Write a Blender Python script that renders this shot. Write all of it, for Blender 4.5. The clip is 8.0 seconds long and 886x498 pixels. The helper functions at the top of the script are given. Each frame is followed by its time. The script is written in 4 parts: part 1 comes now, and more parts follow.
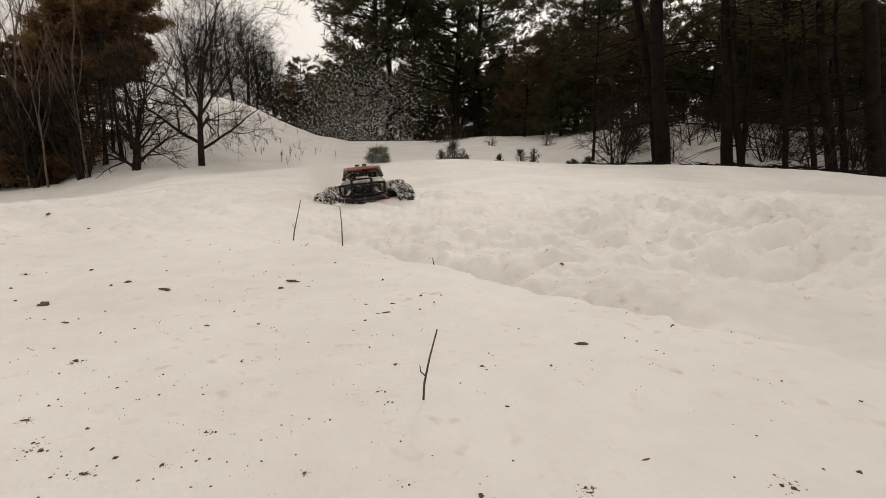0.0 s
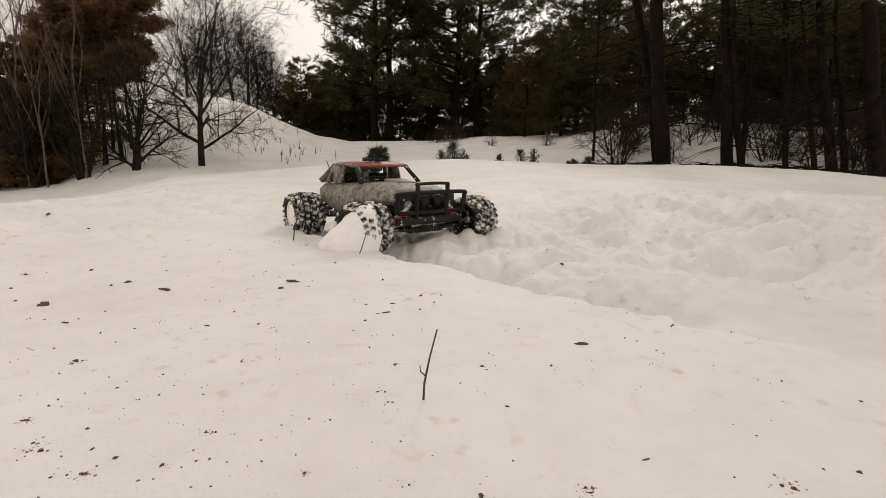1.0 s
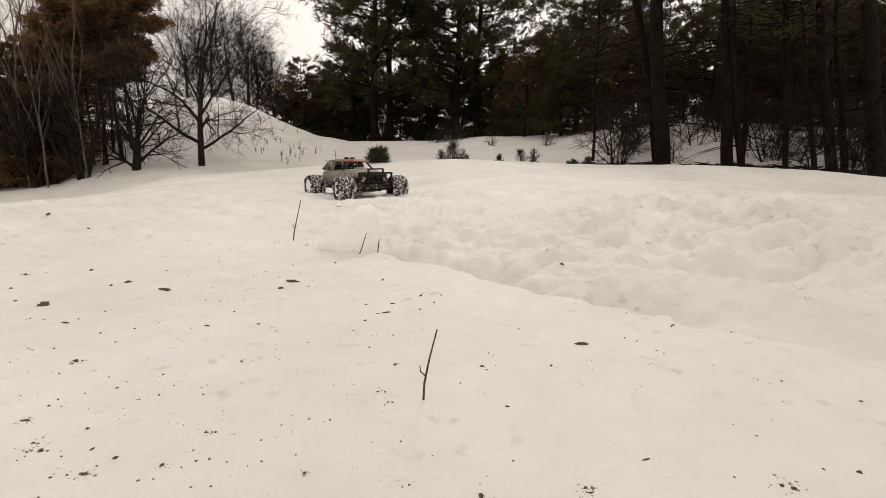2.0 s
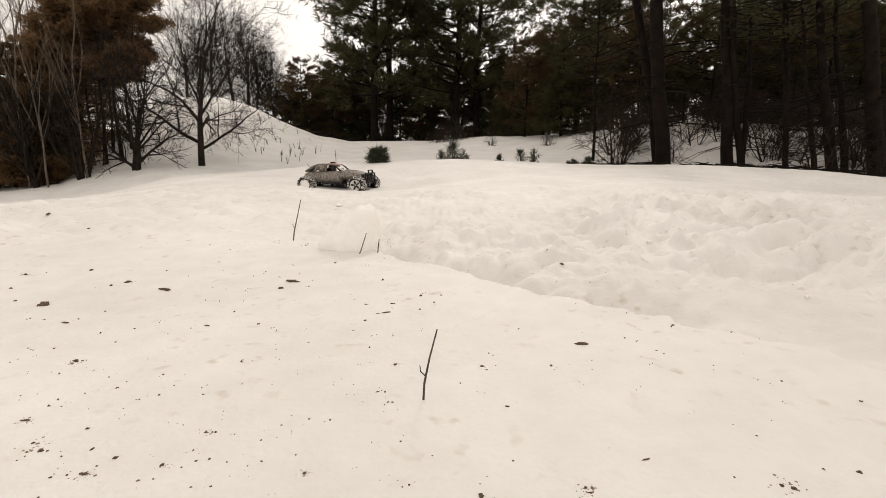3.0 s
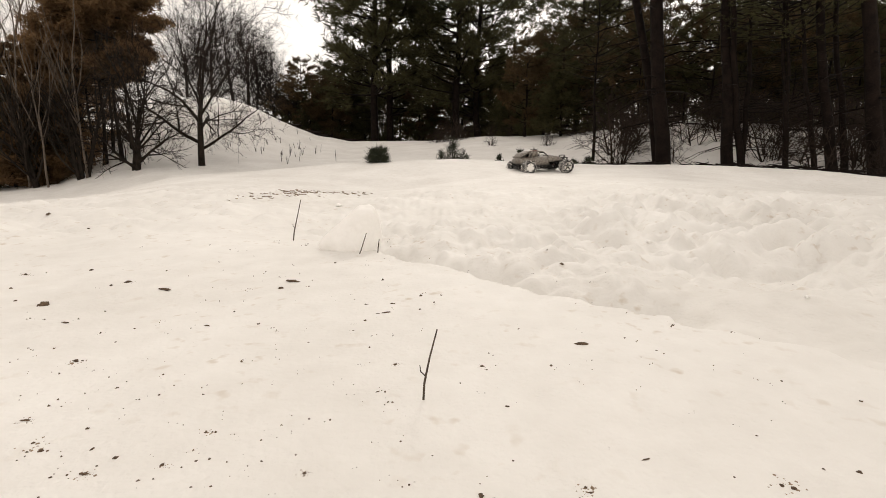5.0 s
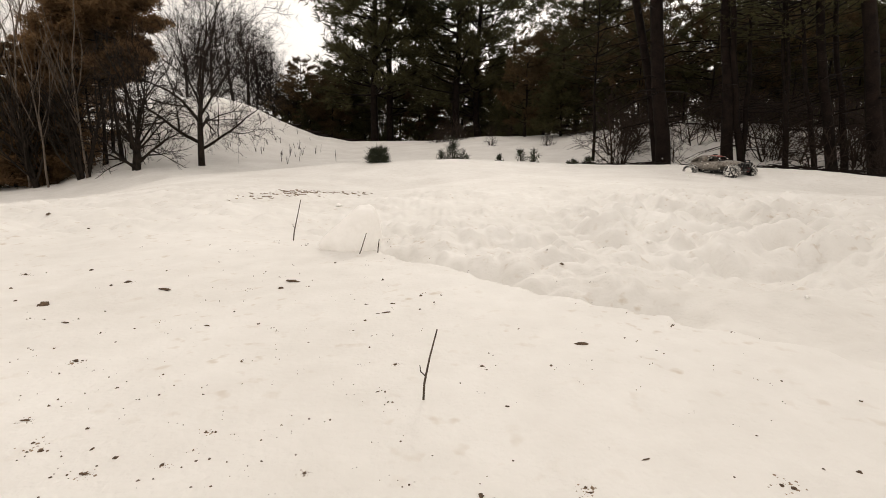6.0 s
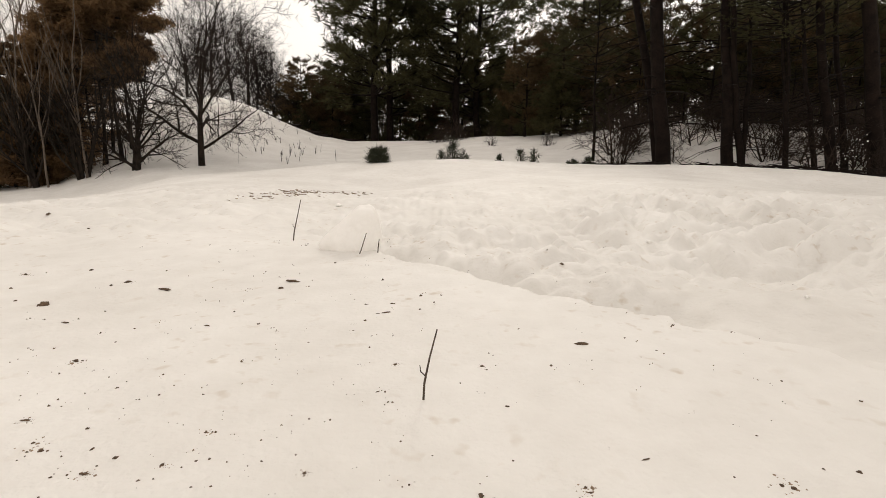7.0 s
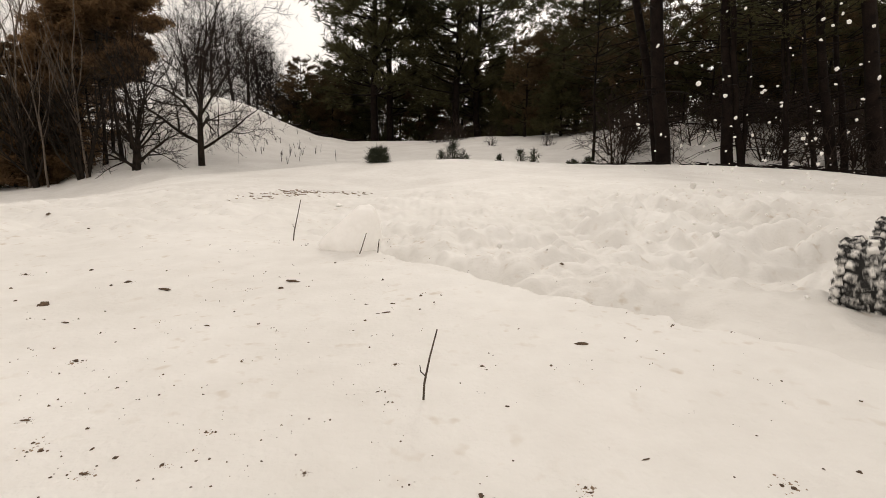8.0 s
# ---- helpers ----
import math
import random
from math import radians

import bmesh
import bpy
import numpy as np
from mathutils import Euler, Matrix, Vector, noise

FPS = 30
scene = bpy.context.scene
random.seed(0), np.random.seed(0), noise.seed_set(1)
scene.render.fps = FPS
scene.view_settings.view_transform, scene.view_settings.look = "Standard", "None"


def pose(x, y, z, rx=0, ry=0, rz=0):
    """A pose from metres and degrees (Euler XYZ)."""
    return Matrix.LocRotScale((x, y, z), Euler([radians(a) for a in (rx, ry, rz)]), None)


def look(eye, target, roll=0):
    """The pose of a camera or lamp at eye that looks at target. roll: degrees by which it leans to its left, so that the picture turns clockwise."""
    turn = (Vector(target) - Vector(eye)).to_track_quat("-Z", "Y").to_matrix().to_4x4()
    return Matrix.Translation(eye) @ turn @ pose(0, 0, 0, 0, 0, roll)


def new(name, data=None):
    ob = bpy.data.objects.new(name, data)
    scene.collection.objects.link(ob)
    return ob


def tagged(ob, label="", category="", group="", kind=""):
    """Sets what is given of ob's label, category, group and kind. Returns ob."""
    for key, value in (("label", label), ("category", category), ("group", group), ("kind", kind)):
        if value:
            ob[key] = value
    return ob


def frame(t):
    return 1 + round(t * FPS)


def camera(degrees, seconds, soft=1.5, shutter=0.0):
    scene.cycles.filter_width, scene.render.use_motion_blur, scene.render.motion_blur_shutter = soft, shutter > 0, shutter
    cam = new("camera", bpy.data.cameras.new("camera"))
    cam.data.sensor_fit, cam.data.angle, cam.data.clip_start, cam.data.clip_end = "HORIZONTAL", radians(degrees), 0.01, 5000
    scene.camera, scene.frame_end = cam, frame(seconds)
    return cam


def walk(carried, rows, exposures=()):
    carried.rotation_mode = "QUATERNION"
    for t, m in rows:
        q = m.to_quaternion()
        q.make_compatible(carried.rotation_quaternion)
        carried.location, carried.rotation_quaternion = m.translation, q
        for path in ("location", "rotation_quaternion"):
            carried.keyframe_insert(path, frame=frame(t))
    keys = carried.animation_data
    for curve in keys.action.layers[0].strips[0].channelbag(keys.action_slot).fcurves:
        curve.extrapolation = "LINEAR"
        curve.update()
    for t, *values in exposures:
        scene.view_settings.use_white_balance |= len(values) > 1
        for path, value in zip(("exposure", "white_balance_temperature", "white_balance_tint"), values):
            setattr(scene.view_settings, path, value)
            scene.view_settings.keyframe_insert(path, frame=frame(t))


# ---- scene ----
cam = camera(86, 8.0, soft=0.85, shutter=0.12)
EYE = (0, 0, 0.27)
AHEAD = (0, 1, 0.27 - 0.18912)
walk(cam, [(0, look(EYE, AHEAD)), (8.0, look(EYE, AHEAD))],
     exposures=[(0, -0.01), (1.0, 0.04), (1.7, 0.12), (2.8, 0.28), (3.5, 0.36), (4.5, 0.37), (6.0, 0.32), (6.5, 0.30), (7.0, 0.28), (7.5, 0.26), (8.0, 0.24)])

# ---- overcast winter light ----
world = bpy.data.worlds.new("overcast_sky")
scene.world = world
world.use_nodes = True
wn, wl = world.node_tree.nodes, world.node_tree.links
wn.clear()
sky = wn.new("ShaderNodeTexSky")
sky.sky_type, sky.sun_disc, sky.sun_elevation, sky.sun_rotation = "NISHITA", False, radians(34), radians(12)
sky.air_density, sky.dust_density, sky.ozone_density = 1.5, 6.0, 1.0
grey = wn.new("ShaderNodeHueSaturation")
grey.inputs["Saturation"].default_value = 0.25
bg_sky, bg_cloud, mix, out = wn.new("ShaderNodeBackground"), wn.new("ShaderNodeBackground"), wn.new("ShaderNodeMixShader"), wn.new("ShaderNodeOutputWorld")
bg_sky.inputs["Strength"].default_value = 0.09
bg_cloud.inputs["Color"].default_value = (1.0, 0.905, 0.815, 1)
bg_cloud.inputs["Strength"].default_value = 0.9
mix.inputs["Fac"].default_value = 0.8
wl.new(sky.outputs[0], grey.inputs["Color"])
wl.new(grey.outputs[0], bg_sky.inputs["Color"])
wl.new(bg_sky.outputs[0], mix.inputs[1])
wl.new(bg_cloud.outputs[0], mix.inputs[2])
wl.new(mix.outputs[0], out.inputs[0])
sun = new("sun", bpy.data.lights.new("sun", "SUN"))
sun.data.energy, sun.data.angle, sun.data.color = 1.1, radians(14), (1.0, 0.92, 0.82)
sun.matrix_world = look((3, 14, 9), (0, 0, 0))


# ---- materials ----
def material(name, dark, light, scale=8.0, rough=0.8, metal=0.0, bump=0.0, bump_scale=60.0, fine=0.35, low=0.35, high=0.65, spread=0.0):
    m = bpy.data.materials.new(name)
    m.use_nodes = True
    n, l = m.node_tree.nodes, m.node_tree.links
    b = n["Principled BSDF"]
    at = n.new("ShaderNodeTexCoord")
    big, small, ramp, add = n.new("ShaderNodeTexNoise"), n.new("ShaderNodeTexNoise"), n.new("ShaderNodeValToRGB"), n.new("ShaderNodeMix")
    big.inputs["Scale"].default_value, big.inputs["Detail"].default_value = scale, 5
    small.inputs["Scale"].default_value, small.inputs["Detail"].default_value = scale * 9, 3
    l.new(at.outputs["Object"], big.inputs["Vector"])
    l.new(at.outputs["Object"], small.inputs["Vector"])
    add.inputs["Factor"].default_value = fine
    l.new(big.outputs["Fac"], add.inputs["A"])
    l.new(small.outputs["Fac"], add.inputs["B"])
    l.new(add.outputs["Result"], ramp.inputs["Fac"])
    ramp.color_ramp.elements[0].position, ramp.color_ramp.elements[1].position = low, high
    ramp.color_ramp.elements[0].color, ramp.color_ramp.elements[1].color = (*dark, 1), (*light, 1)
    colour = ramp.outputs["Color"]
    if spread:
        info, geo, hue, m1 = n.new("ShaderNodeObjectInfo"), n.new("ShaderNodeNewGeometry"), n.new("ShaderNodeHueSaturation"), n.new("ShaderNodeMath")
        m2 = n.new("ShaderNodeMapRange")
        m1.operation = "ADD"
        l.new(info.outputs["Random"], m1.inputs[0])
        l.new(geo.outputs["Random Per Island"], m1.inputs[1])
        m2.inputs["From Max"].default_value, m2.inputs["To Min"].default_value, m2.inputs["To Max"].default_value = 2.0, 1 - spread, 1 + spread
        l.new(m1.outputs[0], m2.inputs["Value"])
        l.new(m2.outputs[0], hue.inputs["Value"])
        l.new(colour, hue.inputs["Color"])
        colour = hue.outputs["Color"]
    l.new(colour, b.inputs["Base Color"])
    b.inputs["Roughness"].default_value, b.inputs["Metallic"].default_value = rough, metal
    if bump:
        grain, bp = n.new("ShaderNodeTexNoise"), n.new("ShaderNodeBump")
        grain.inputs["Scale"].default_value, grain.inputs["Detail"].default_value = bump_scale, 4
        l.new(at.outputs["Object"], grain.inputs["Vector"])
        l.new(grain.outputs["Fac"], bp.inputs["Height"])
        bp.inputs["Strength"].default_value, bp.inputs["Distance"].default_value = bump, 0.4 / bump_scale
        l.new(bp.outputs[0], b.inputs["Normal"])
    return m


def snowed(m, amount=0.5, scale=30.0, sharp=0.08, snow=(0.78, 0.76, 0.72)):
    """Lays patches of stuck snow over a material."""
    n, l = m.node_tree.nodes, m.node_tree.links
    b = n["Principled BSDF"]
    src = b.inputs["Base Color"].links[0].from_socket
    at, patch, cut, mixc = n.new("ShaderNodeTexCoord"), n.new("ShaderNodeTexNoise"), n.new("ShaderNodeMapRange"), n.new("ShaderNodeMix")
    patch.inputs["Scale"].default_value, patch.inputs["Detail"].default_value, patch.inputs["Roughness"].default_value = scale, 6, 0.65
    l.new(at.outputs["Object"], patch.inputs["Vector"])
    mid = 0.72 - 0.44 * amount
    cut.inputs["From Min"].default_value, cut.inputs["From Max"].default_value = mid - sharp, mid + sharp
    l.new(patch.outputs["Fac"], cut.inputs["Value"])
    mixc.data_type = "RGBA"
    l.new(cut.outputs[0], mixc.inputs["Factor"])
    l.new(src, mixc.inputs["A"])
    mixc.inputs["B"].default_value = (*snow, 1)
    l.new(mixc.outputs["Result"], b.inputs["Base Color"])
    return m


SNOW = material("snow_crust", (0.70, 0.675, 0.635), (0.82, 0.80, 0.765), 1.6, 0.75, bump=0.6, bump_scale=110, fine=0.3)


def stained(m, scale, amount, tint):
    """Scatters small melted-in dirt spots over a material."""
    n, l = m.node_tree.nodes, m.node_tree.links
    b = n["Principled BSDF"]
    src = b.inputs["Base Color"].links[0].from_socket
    at, spots, where, cut, cut2, both, mixc = (n.new("ShaderNode" + k) for k in ("TexCoord", "TexNoise", "TexNoise", "MapRange", "MapRange", "Math", "Mix"))
    spots.inputs["Scale"].default_value, spots.inputs["Detail"].default_value = scale, 2
    where.inputs["Scale"].default_value = scale * 0.12
    l.new(at.outputs["Object"], spots.inputs["Vector"])
    l.new(at.outputs["Object"], where.inputs["Vector"])
    cut.inputs["From Min"].default_value, cut.inputs["From Max"].default_value = 0.60, 0.75
    cut2.inputs["From Min"].default_value, cut2.inputs["From Max"].default_value, cut2.inputs["To Max"].default_value = 0.42, 0.62, amount
    l.new(spots.outputs["Fac"], cut.inputs["Value"])
    l.new(where.outputs["Fac"], cut2.inputs["Value"])
    both.operation = "MULTIPLY"
    l.new(cut.outputs[0], both.inputs[0])
    l.new(cut2.outputs[0], both.inputs[1])
    mixc.data_type = "RGBA"
    l.new(both.outputs[0], mixc.inputs["Factor"])
    l.new(src, mixc.inputs["A"])
    mixc.inputs["B"].default_value = (*tint, 1)
    l.new(mixc.outputs["Result"], b.inputs["Base Color"])
    return m


stained(SNOW, 34, 0.5, (0.45, 0.35, 0.24))
stained(SNOW, 7, 0.16, (0.62, 0.55, 0.45))
LOOSE = material("loose_snow", (0.87, 0.845, 0.805), (0.94, 0.92, 0.885), 9, 0.8, bump=0.5, bump_scale=90)
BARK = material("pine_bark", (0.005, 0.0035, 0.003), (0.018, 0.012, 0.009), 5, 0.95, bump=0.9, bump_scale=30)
GREY_BARK = material("grey_bark", (0.010, 0.008, 0.006), (0.036, 0.027, 0.021), 7, 0.95, bump=0.6, bump_scale=40)
BIRCH = material("pale_birch_bark", (0.05, 0.04, 0.03), (0.18, 0.14, 0.11), 6, 0.9)
TWIG = material("dry_twig", (0.014, 0.010, 0.008), (0.05, 0.035, 0.026), 12, 0.9)
NEEDLE = material("pine_needles", (0.030, 0.029, 0.012), (0.075, 0.068, 0.029), 1.2, 0.7, spread=0.45)
NEEDLE_BROWN = material("brownish_needles", (0.105, 0.062, 0.031), (0.23, 0.142, 0.072), 1.0, 0.75, spread=0.45)
NEEDLE_DIM = material("dull_needles", (0.045, 0.030, 0.014), (0.095, 0.062, 0.029), 1.0, 0.75, spread=0.45)
NEEDLE_YOUNG = material("young_needles", (0.014, 0.019, 0.008), (0.042, 0.048, 0.020), 3, 0.65, spread=0.4)
def leafy(m, share):
    """Lets part of the light pass through thin needles."""
    n, l = m.node_tree.nodes, m.node_tree.links
    b, end = n["Principled BSDF"], n["Material Output"]
    thin, mixs = n.new("ShaderNodeBsdfTranslucent"), n.new("ShaderNodeMixShader")
    l.new(b.inputs["Base Color"].links[0].from_socket, thin.inputs["Color"])
    mixs.inputs["Fac"].default_value = share
    l.new(b.outputs[0], mixs.inputs[1])
    l.new(thin.outputs[0], mixs.inputs[2])
    l.new(mixs.outputs[0], end.inputs["Surface"])


leafy(NEEDLE, 0.4)
leafy(NEEDLE_BROWN, 0.45)
leafy(NEEDLE_DIM, 0.4)
leafy(NEEDLE_YOUNG, 0.35)
for rough_stuff in (BARK, GREY_BARK, TWIG, NEEDLE, NEEDLE_BROWN, NEEDLE_DIM):
    rough_stuff.node_tree.nodes["Principled BSDF"].inputs["Specular IOR Level"].default_value = 0.12
STRAW = material("dry_stalk", (0.035, 0.026, 0.019), (0.12, 0.09, 0.06), 40, 0.85)
DEBRIS = material("bark_crumb", (0.035, 0.023, 0.014), (0.16, 0.105, 0.065), 90, 0.95)
SOIL = material("brown_soil", (0.13, 0.088, 0.055), (0.36, 0.265, 0.185), 40, 0.95, bump=0.6, bump_scale=120)
LUG = snowed(material("lug_rubber", (0.010, 0.010, 0.010), (0.035, 0.034, 0.033), 40, 0.7, bump=0.3, bump_scale=300), 0.47, 45, 0.05)
RUBBER = snowed(material("tyre_rubber", (0.010, 0.010, 0.010), (0.030, 0.029, 0.028), 40, 0.7, bump=0.3, bump_scale=300), 0.28, 30, 0.05)
SHELL = snowed(material("tan_body_paint", (0.030, 0.024, 0.019), (0.17, 0.135, 0.10), 34, 0.55, bump=0.2, bump_scale=120), 0.42, 60, 0.14, (0.36, 0.335, 0.30))
RED = snowed(material("faded_red_plastic", (0.22, 0.035, 0.025), (0.42, 0.10, 0.07), 20, 0.5), 0.30, 40, 0.1, (0.10, 0.085, 0.07))
BLACK = snowed(material("black_plastic", (0.010, 0.010, 0.010), (0.030, 0.028, 0.026), 30, 0.5), 0.22, 45, 0.03)
GLOSS_BLACK = material("black_tube", (0.007, 0.006, 0.006), (0.016, 0.015, 0.015), 30, 0.5)
STEEL = snowed(material("worn_metal", (0.16, 0.15, 0.14), (0.32, 0.31, 0.30), 40, 0.35, 0.9), 0.4, 40, 0.1)
RIM = snowed(material("white_rim", (0.30, 0.29, 0.28), (0.55, 0.54, 0.52), 30, 0.5), 0.85, 14, 0.05)
for dull in (BLACK, GLOSS_BLACK, LUG, RUBBER):
    dull.node_tree.nodes["Principled BSDF"].inputs["Specular IOR Level"].default_value = 0.18
RED_COIL = material("red_spring", (0.45, 0.02, 0.015), (0.6, 0.05, 0.03), 30, 0.4)
LENS = material("lamp_lens", (0.10, 0.10, 0.095), (0.28, 0.27, 0.26), 60, 0.15)


# ---- shape of the snow field (polar round the low tripod) ----
EYE_H = 0.27


def lattice(ix, iy, seed):
    n = (ix.astype(np.int64) * 374761393 + iy.astype(np.int64) * 668265263 + seed * 974634777) & 0xFFFFFFFF
    n = ((n ^ (n >> 13)) * 1274126177) & 0xFFFFFFFF
    return ((n ^ (n >> 16)) & 0xFFFF) / 65535.0


def value_noise(x, y, seed=0):
    ix, iy = np.floor(x), np.floor(y)
    fx, fy = x - ix, y - iy
    fx, fy = fx * fx * (3 - 2 * fx), fy * fy * (3 - 2 * fy)
    a, b = lattice(ix, iy, seed), lattice(ix + 1, iy, seed)
    c, d = lattice(ix, iy + 1, seed), lattice(ix + 1, iy + 1, seed)
    return (a + (b - a) * fx) * (1 - fy) + (c + (d - c) * fx) * fy - 0.5


def ease(a, b, v):
    t = np.clip((v - a) / (b - a), 0, 1)
    return t * t * (3 - 2 * t)


# degrees from straight ahead, rise of the near brow per metre, its distance
BROW = np.array([(-180, -0.03, 7), (-70, -0.09, 6), (-42.5, -0.077, 6), (-38.7, -0.072, 6.2), (-34.4, -0.0565, 6.5), (-29.5, -0.035, 6.8),
                 (-24.1, -0.027, 7), (-18.1, -0.021, 7.2), (-12.1, -0.0098, 7.5), (-5.6, -0.0038, 7.5), (1.1, 0.0012, 7.5), (7.7, -0.0037, 7.5),
                 (14.1, -0.0083, 8), (23.1, -0.009, 8), (31, -0.0084, 8), (37.7, -0.0095, 8), (42.5, -0.019, 8), (70, -0.03, 8), (180, -0.03, 7)])
# degrees, rise of the far bank per metre, its distance
BANK = np.array([(-180, 0.05, 30), (-70, -0.02, 30), (-42.5, -0.02, 26), (-38.7, -0.01, 23), (-34.8, 0.036, 24), (-31.5, 0.088, 26), (-27.9, 0.105, 27),
                 (-24.1, 0.106, 27), (-21.3, 0.092, 27), (-18.3, 0.068, 27), (-14.5, 0.043, 27), (-10.8, 0.032, 26), (-1.6, 0.038, 25), (5, 0.045, 22),
                 (14.1, 0.048, 18), (20.1, 0.057, 16), (25.9, 0.069, 15), (42.5, 0.048, 15), (70, 0.05, 16), (180, 0.05, 30)])
# degrees, distance at which the crust breaks into the churned snow
CRUST = np.array([(-180, 60), (-34, 60), (-29, 5.4), (-22, 3.2), (-19.2, 2.3), (-16.2, 1.9), (-12.1, 1.60), (-7, 1.39), (-3, 1.25), (1.1, 1.13), (6.7, 1.03), (11.7, 0.93), (18.3, 0.86),
                  (24, 0.85), (30, 0.845), (36.8, 0.85), (42, 0.84), (60, 0.8), (75, 0.8), (80, 60), (180, 60)])


def snow_height(x, y, detail=True):
    x, y = np.asarray(x, float), np.asarray(y, float)
    r, a = np.hypot(x, y) + 1e-9, np.degrees(np.arctan2(x, y))
    rise, rc = np.interp(a, BROW[:, 0], BROW[:, 1]), np.interp(a, BROW[:, 0], BROW[:, 2])
    bank, rb = np.interp(a, BANK[:, 0], BANK[:, 1]), np.interp(a, BANK[:, 0], BANK[:, 2])
    zc, zb = EYE_H + rc * rise, EYE_H + rb * bank
    near = zc * np.minimum(r / rc, 1) ** 3.2
    dip = -0.22 * ease(0, 2.2, r - rc)
    far = (zb - zc + 0.22) * ease(rc + 1.0, rb, r)
    z = near + dip + far - 0.05 * np.maximum(r - rb, 0) * (r < 60) - 0.05 * np.maximum(60 - rb, 0) * (r >= 60)
    z = z - 0.21 * np.exp(-((a - 40) / 11) ** 2 - ((r - 6.8) / 1.5) ** 2) - 0.095 * np.exp(-((a + 8) / 10) ** 2 - ((r - 5.3) / 1.1) ** 2)
    if not detail:
        return z
    # soft drifts
    z = z + 0.05 * value_noise(x / 2.3, y / 2.3, 1) * ease(2.0, 6, r) + 0.35 * value_noise(x / 5.1, y / 5.1, 2) * ease(11, 17, r) * (1 - 0.7 * ease(14, 20, a) - 0.8 * ease(29, 33, -a))
    z = z + 0.020 * value_noise(x / 0.5, y / 0.5, 3) * ease(0.3, 1.0, r) + 0.006 * value_noise(x / 0.11, y / 0.11, 4) + 0.0022 * value_noise(x / 0.035, y / 0.035, 5)
    # churned snow beyond the broken crust
    edge = np.interp(a, CRUST[:, 0], CRUST[:, 1]) + 0.10 * value_noise(x / 0.16, y / 0.16, 6) + 0.05 * value_noise(x / 0.05, y / 0.05, 16)
    inside = ease(0, 0.05, r - edge) * (0.25 + 0.75 * ease(-20, -11, a))
    churn = inside * (1 - ease(3.2, 5.2, r)) * (1 - 0.5 * ease(-20, -10, -a) * ease(1.5, 3, r))
    churn = churn * (1 - 0.6 * ease(20, 34, a) * (1 - ease(1.1, 1.6, r)))
    soft = lambda v: np.sqrt(v * v + 0.006)
    lumps = soft(value_noise(x / 0.23, y / 0.23, 7)) * 0.085 + soft(value_noise(x / 0.105, y / 0.105, 8)) * 0.085 + soft(value_noise(x / 0.046, y / 0.046, 9)) * 0.050
    lumps = lumps * (0.55 + 0.45 * ease(1.1, 1.8, r))
    big = 0.075 * value_noise(x / 0.42, y / 0.42, 10) + 0.05 * value_noise(x / 0.8, y / 0.8, 17) * ease(1.3, 2.2, r)
    z = z + churn * ((1.15 + 0.3 * ease(4, 20, a)) * lumps + 0.95 * big - 0.07)
    # trench along the broken edge
    z = z - 0.055 * inside * ease(-17, -9, a) * (1 - 0.5 * ease(22, 36, a)) * np.exp(-((r - edge - 0.12) / 0.13) ** 2)
    # old ruts over the brow
    rut = np.exp(-((y - 4.6 - 0.25 * x) / 0.10) ** 2) + 0.8 * np.exp(-((y - 5.1 - 0.25 * x) / 0.10) ** 2)
    z = z - 0.035 * rut * ease(-3.6, -3.0, x) * (1 - ease(-1.2, -0.7, x))
    # hollow where the truck stood
    z = z - 0.036 * np.exp(-((x + 0.34) / 0.42) ** 2 - ((y - 2.15) / 0.5) ** 2)
    # lumps left of the stalks, and old wheel ruts towards the brow
    mild = ease(1.6, 2.4, r) * (1 - ease(4, 6, r)) * (1 - inside)
    z = z + mild * (np.abs(value_noise(x / 0.2, y / 0.2, 11)) * 0.08 + np.abs(value_noise(x / 0.08, y / 0.08, 12)) * 0.045)
    return z
# ---- end of shape ----


# ---- mesh helpers ----
def mesh_of(name, verts, faces, mat, smooth=True):
    me = bpy.data.meshes.new(name)
    me.from_pydata([tuple(v) for v in verts], [], [tuple(f) for f in faces])
    me.materials.append(mat)
    if smooth:
        me.polygons.foreach_set("use_smooth", [True] * len(me.polygons))
    me.update()
    return me


def part(name, bm, mat, parent, label="", at=None, smooth=True):
    """One mesh object under a thing or a part, from a bmesh or a mesh."""
    if isinstance(bm, bmesh.types.BMesh):
        me = bpy.data.meshes.new(name)
        bmesh.ops.recalc_face_normals(bm, faces=bm.faces)
        bm.to_mesh(me)
        bm.free()
        me.materials.append(mat)
        if smooth:
            me.polygons.foreach_set("use_smooth", [True] * len(me.polygons))
    else:
        me = bm
    ob = new(name, me)
    ob.parent = parent
    if at is not None:
        ob.matrix_basis = at
    if label:
        ob["label"] = label
    return ob


def empty(name, m, label, category, group="", kind=""):
    ob = new(name)
    ob.empty_display_size = 0.1
    ob.matrix_basis = m
    return tagged(ob, label, category, group, kind)


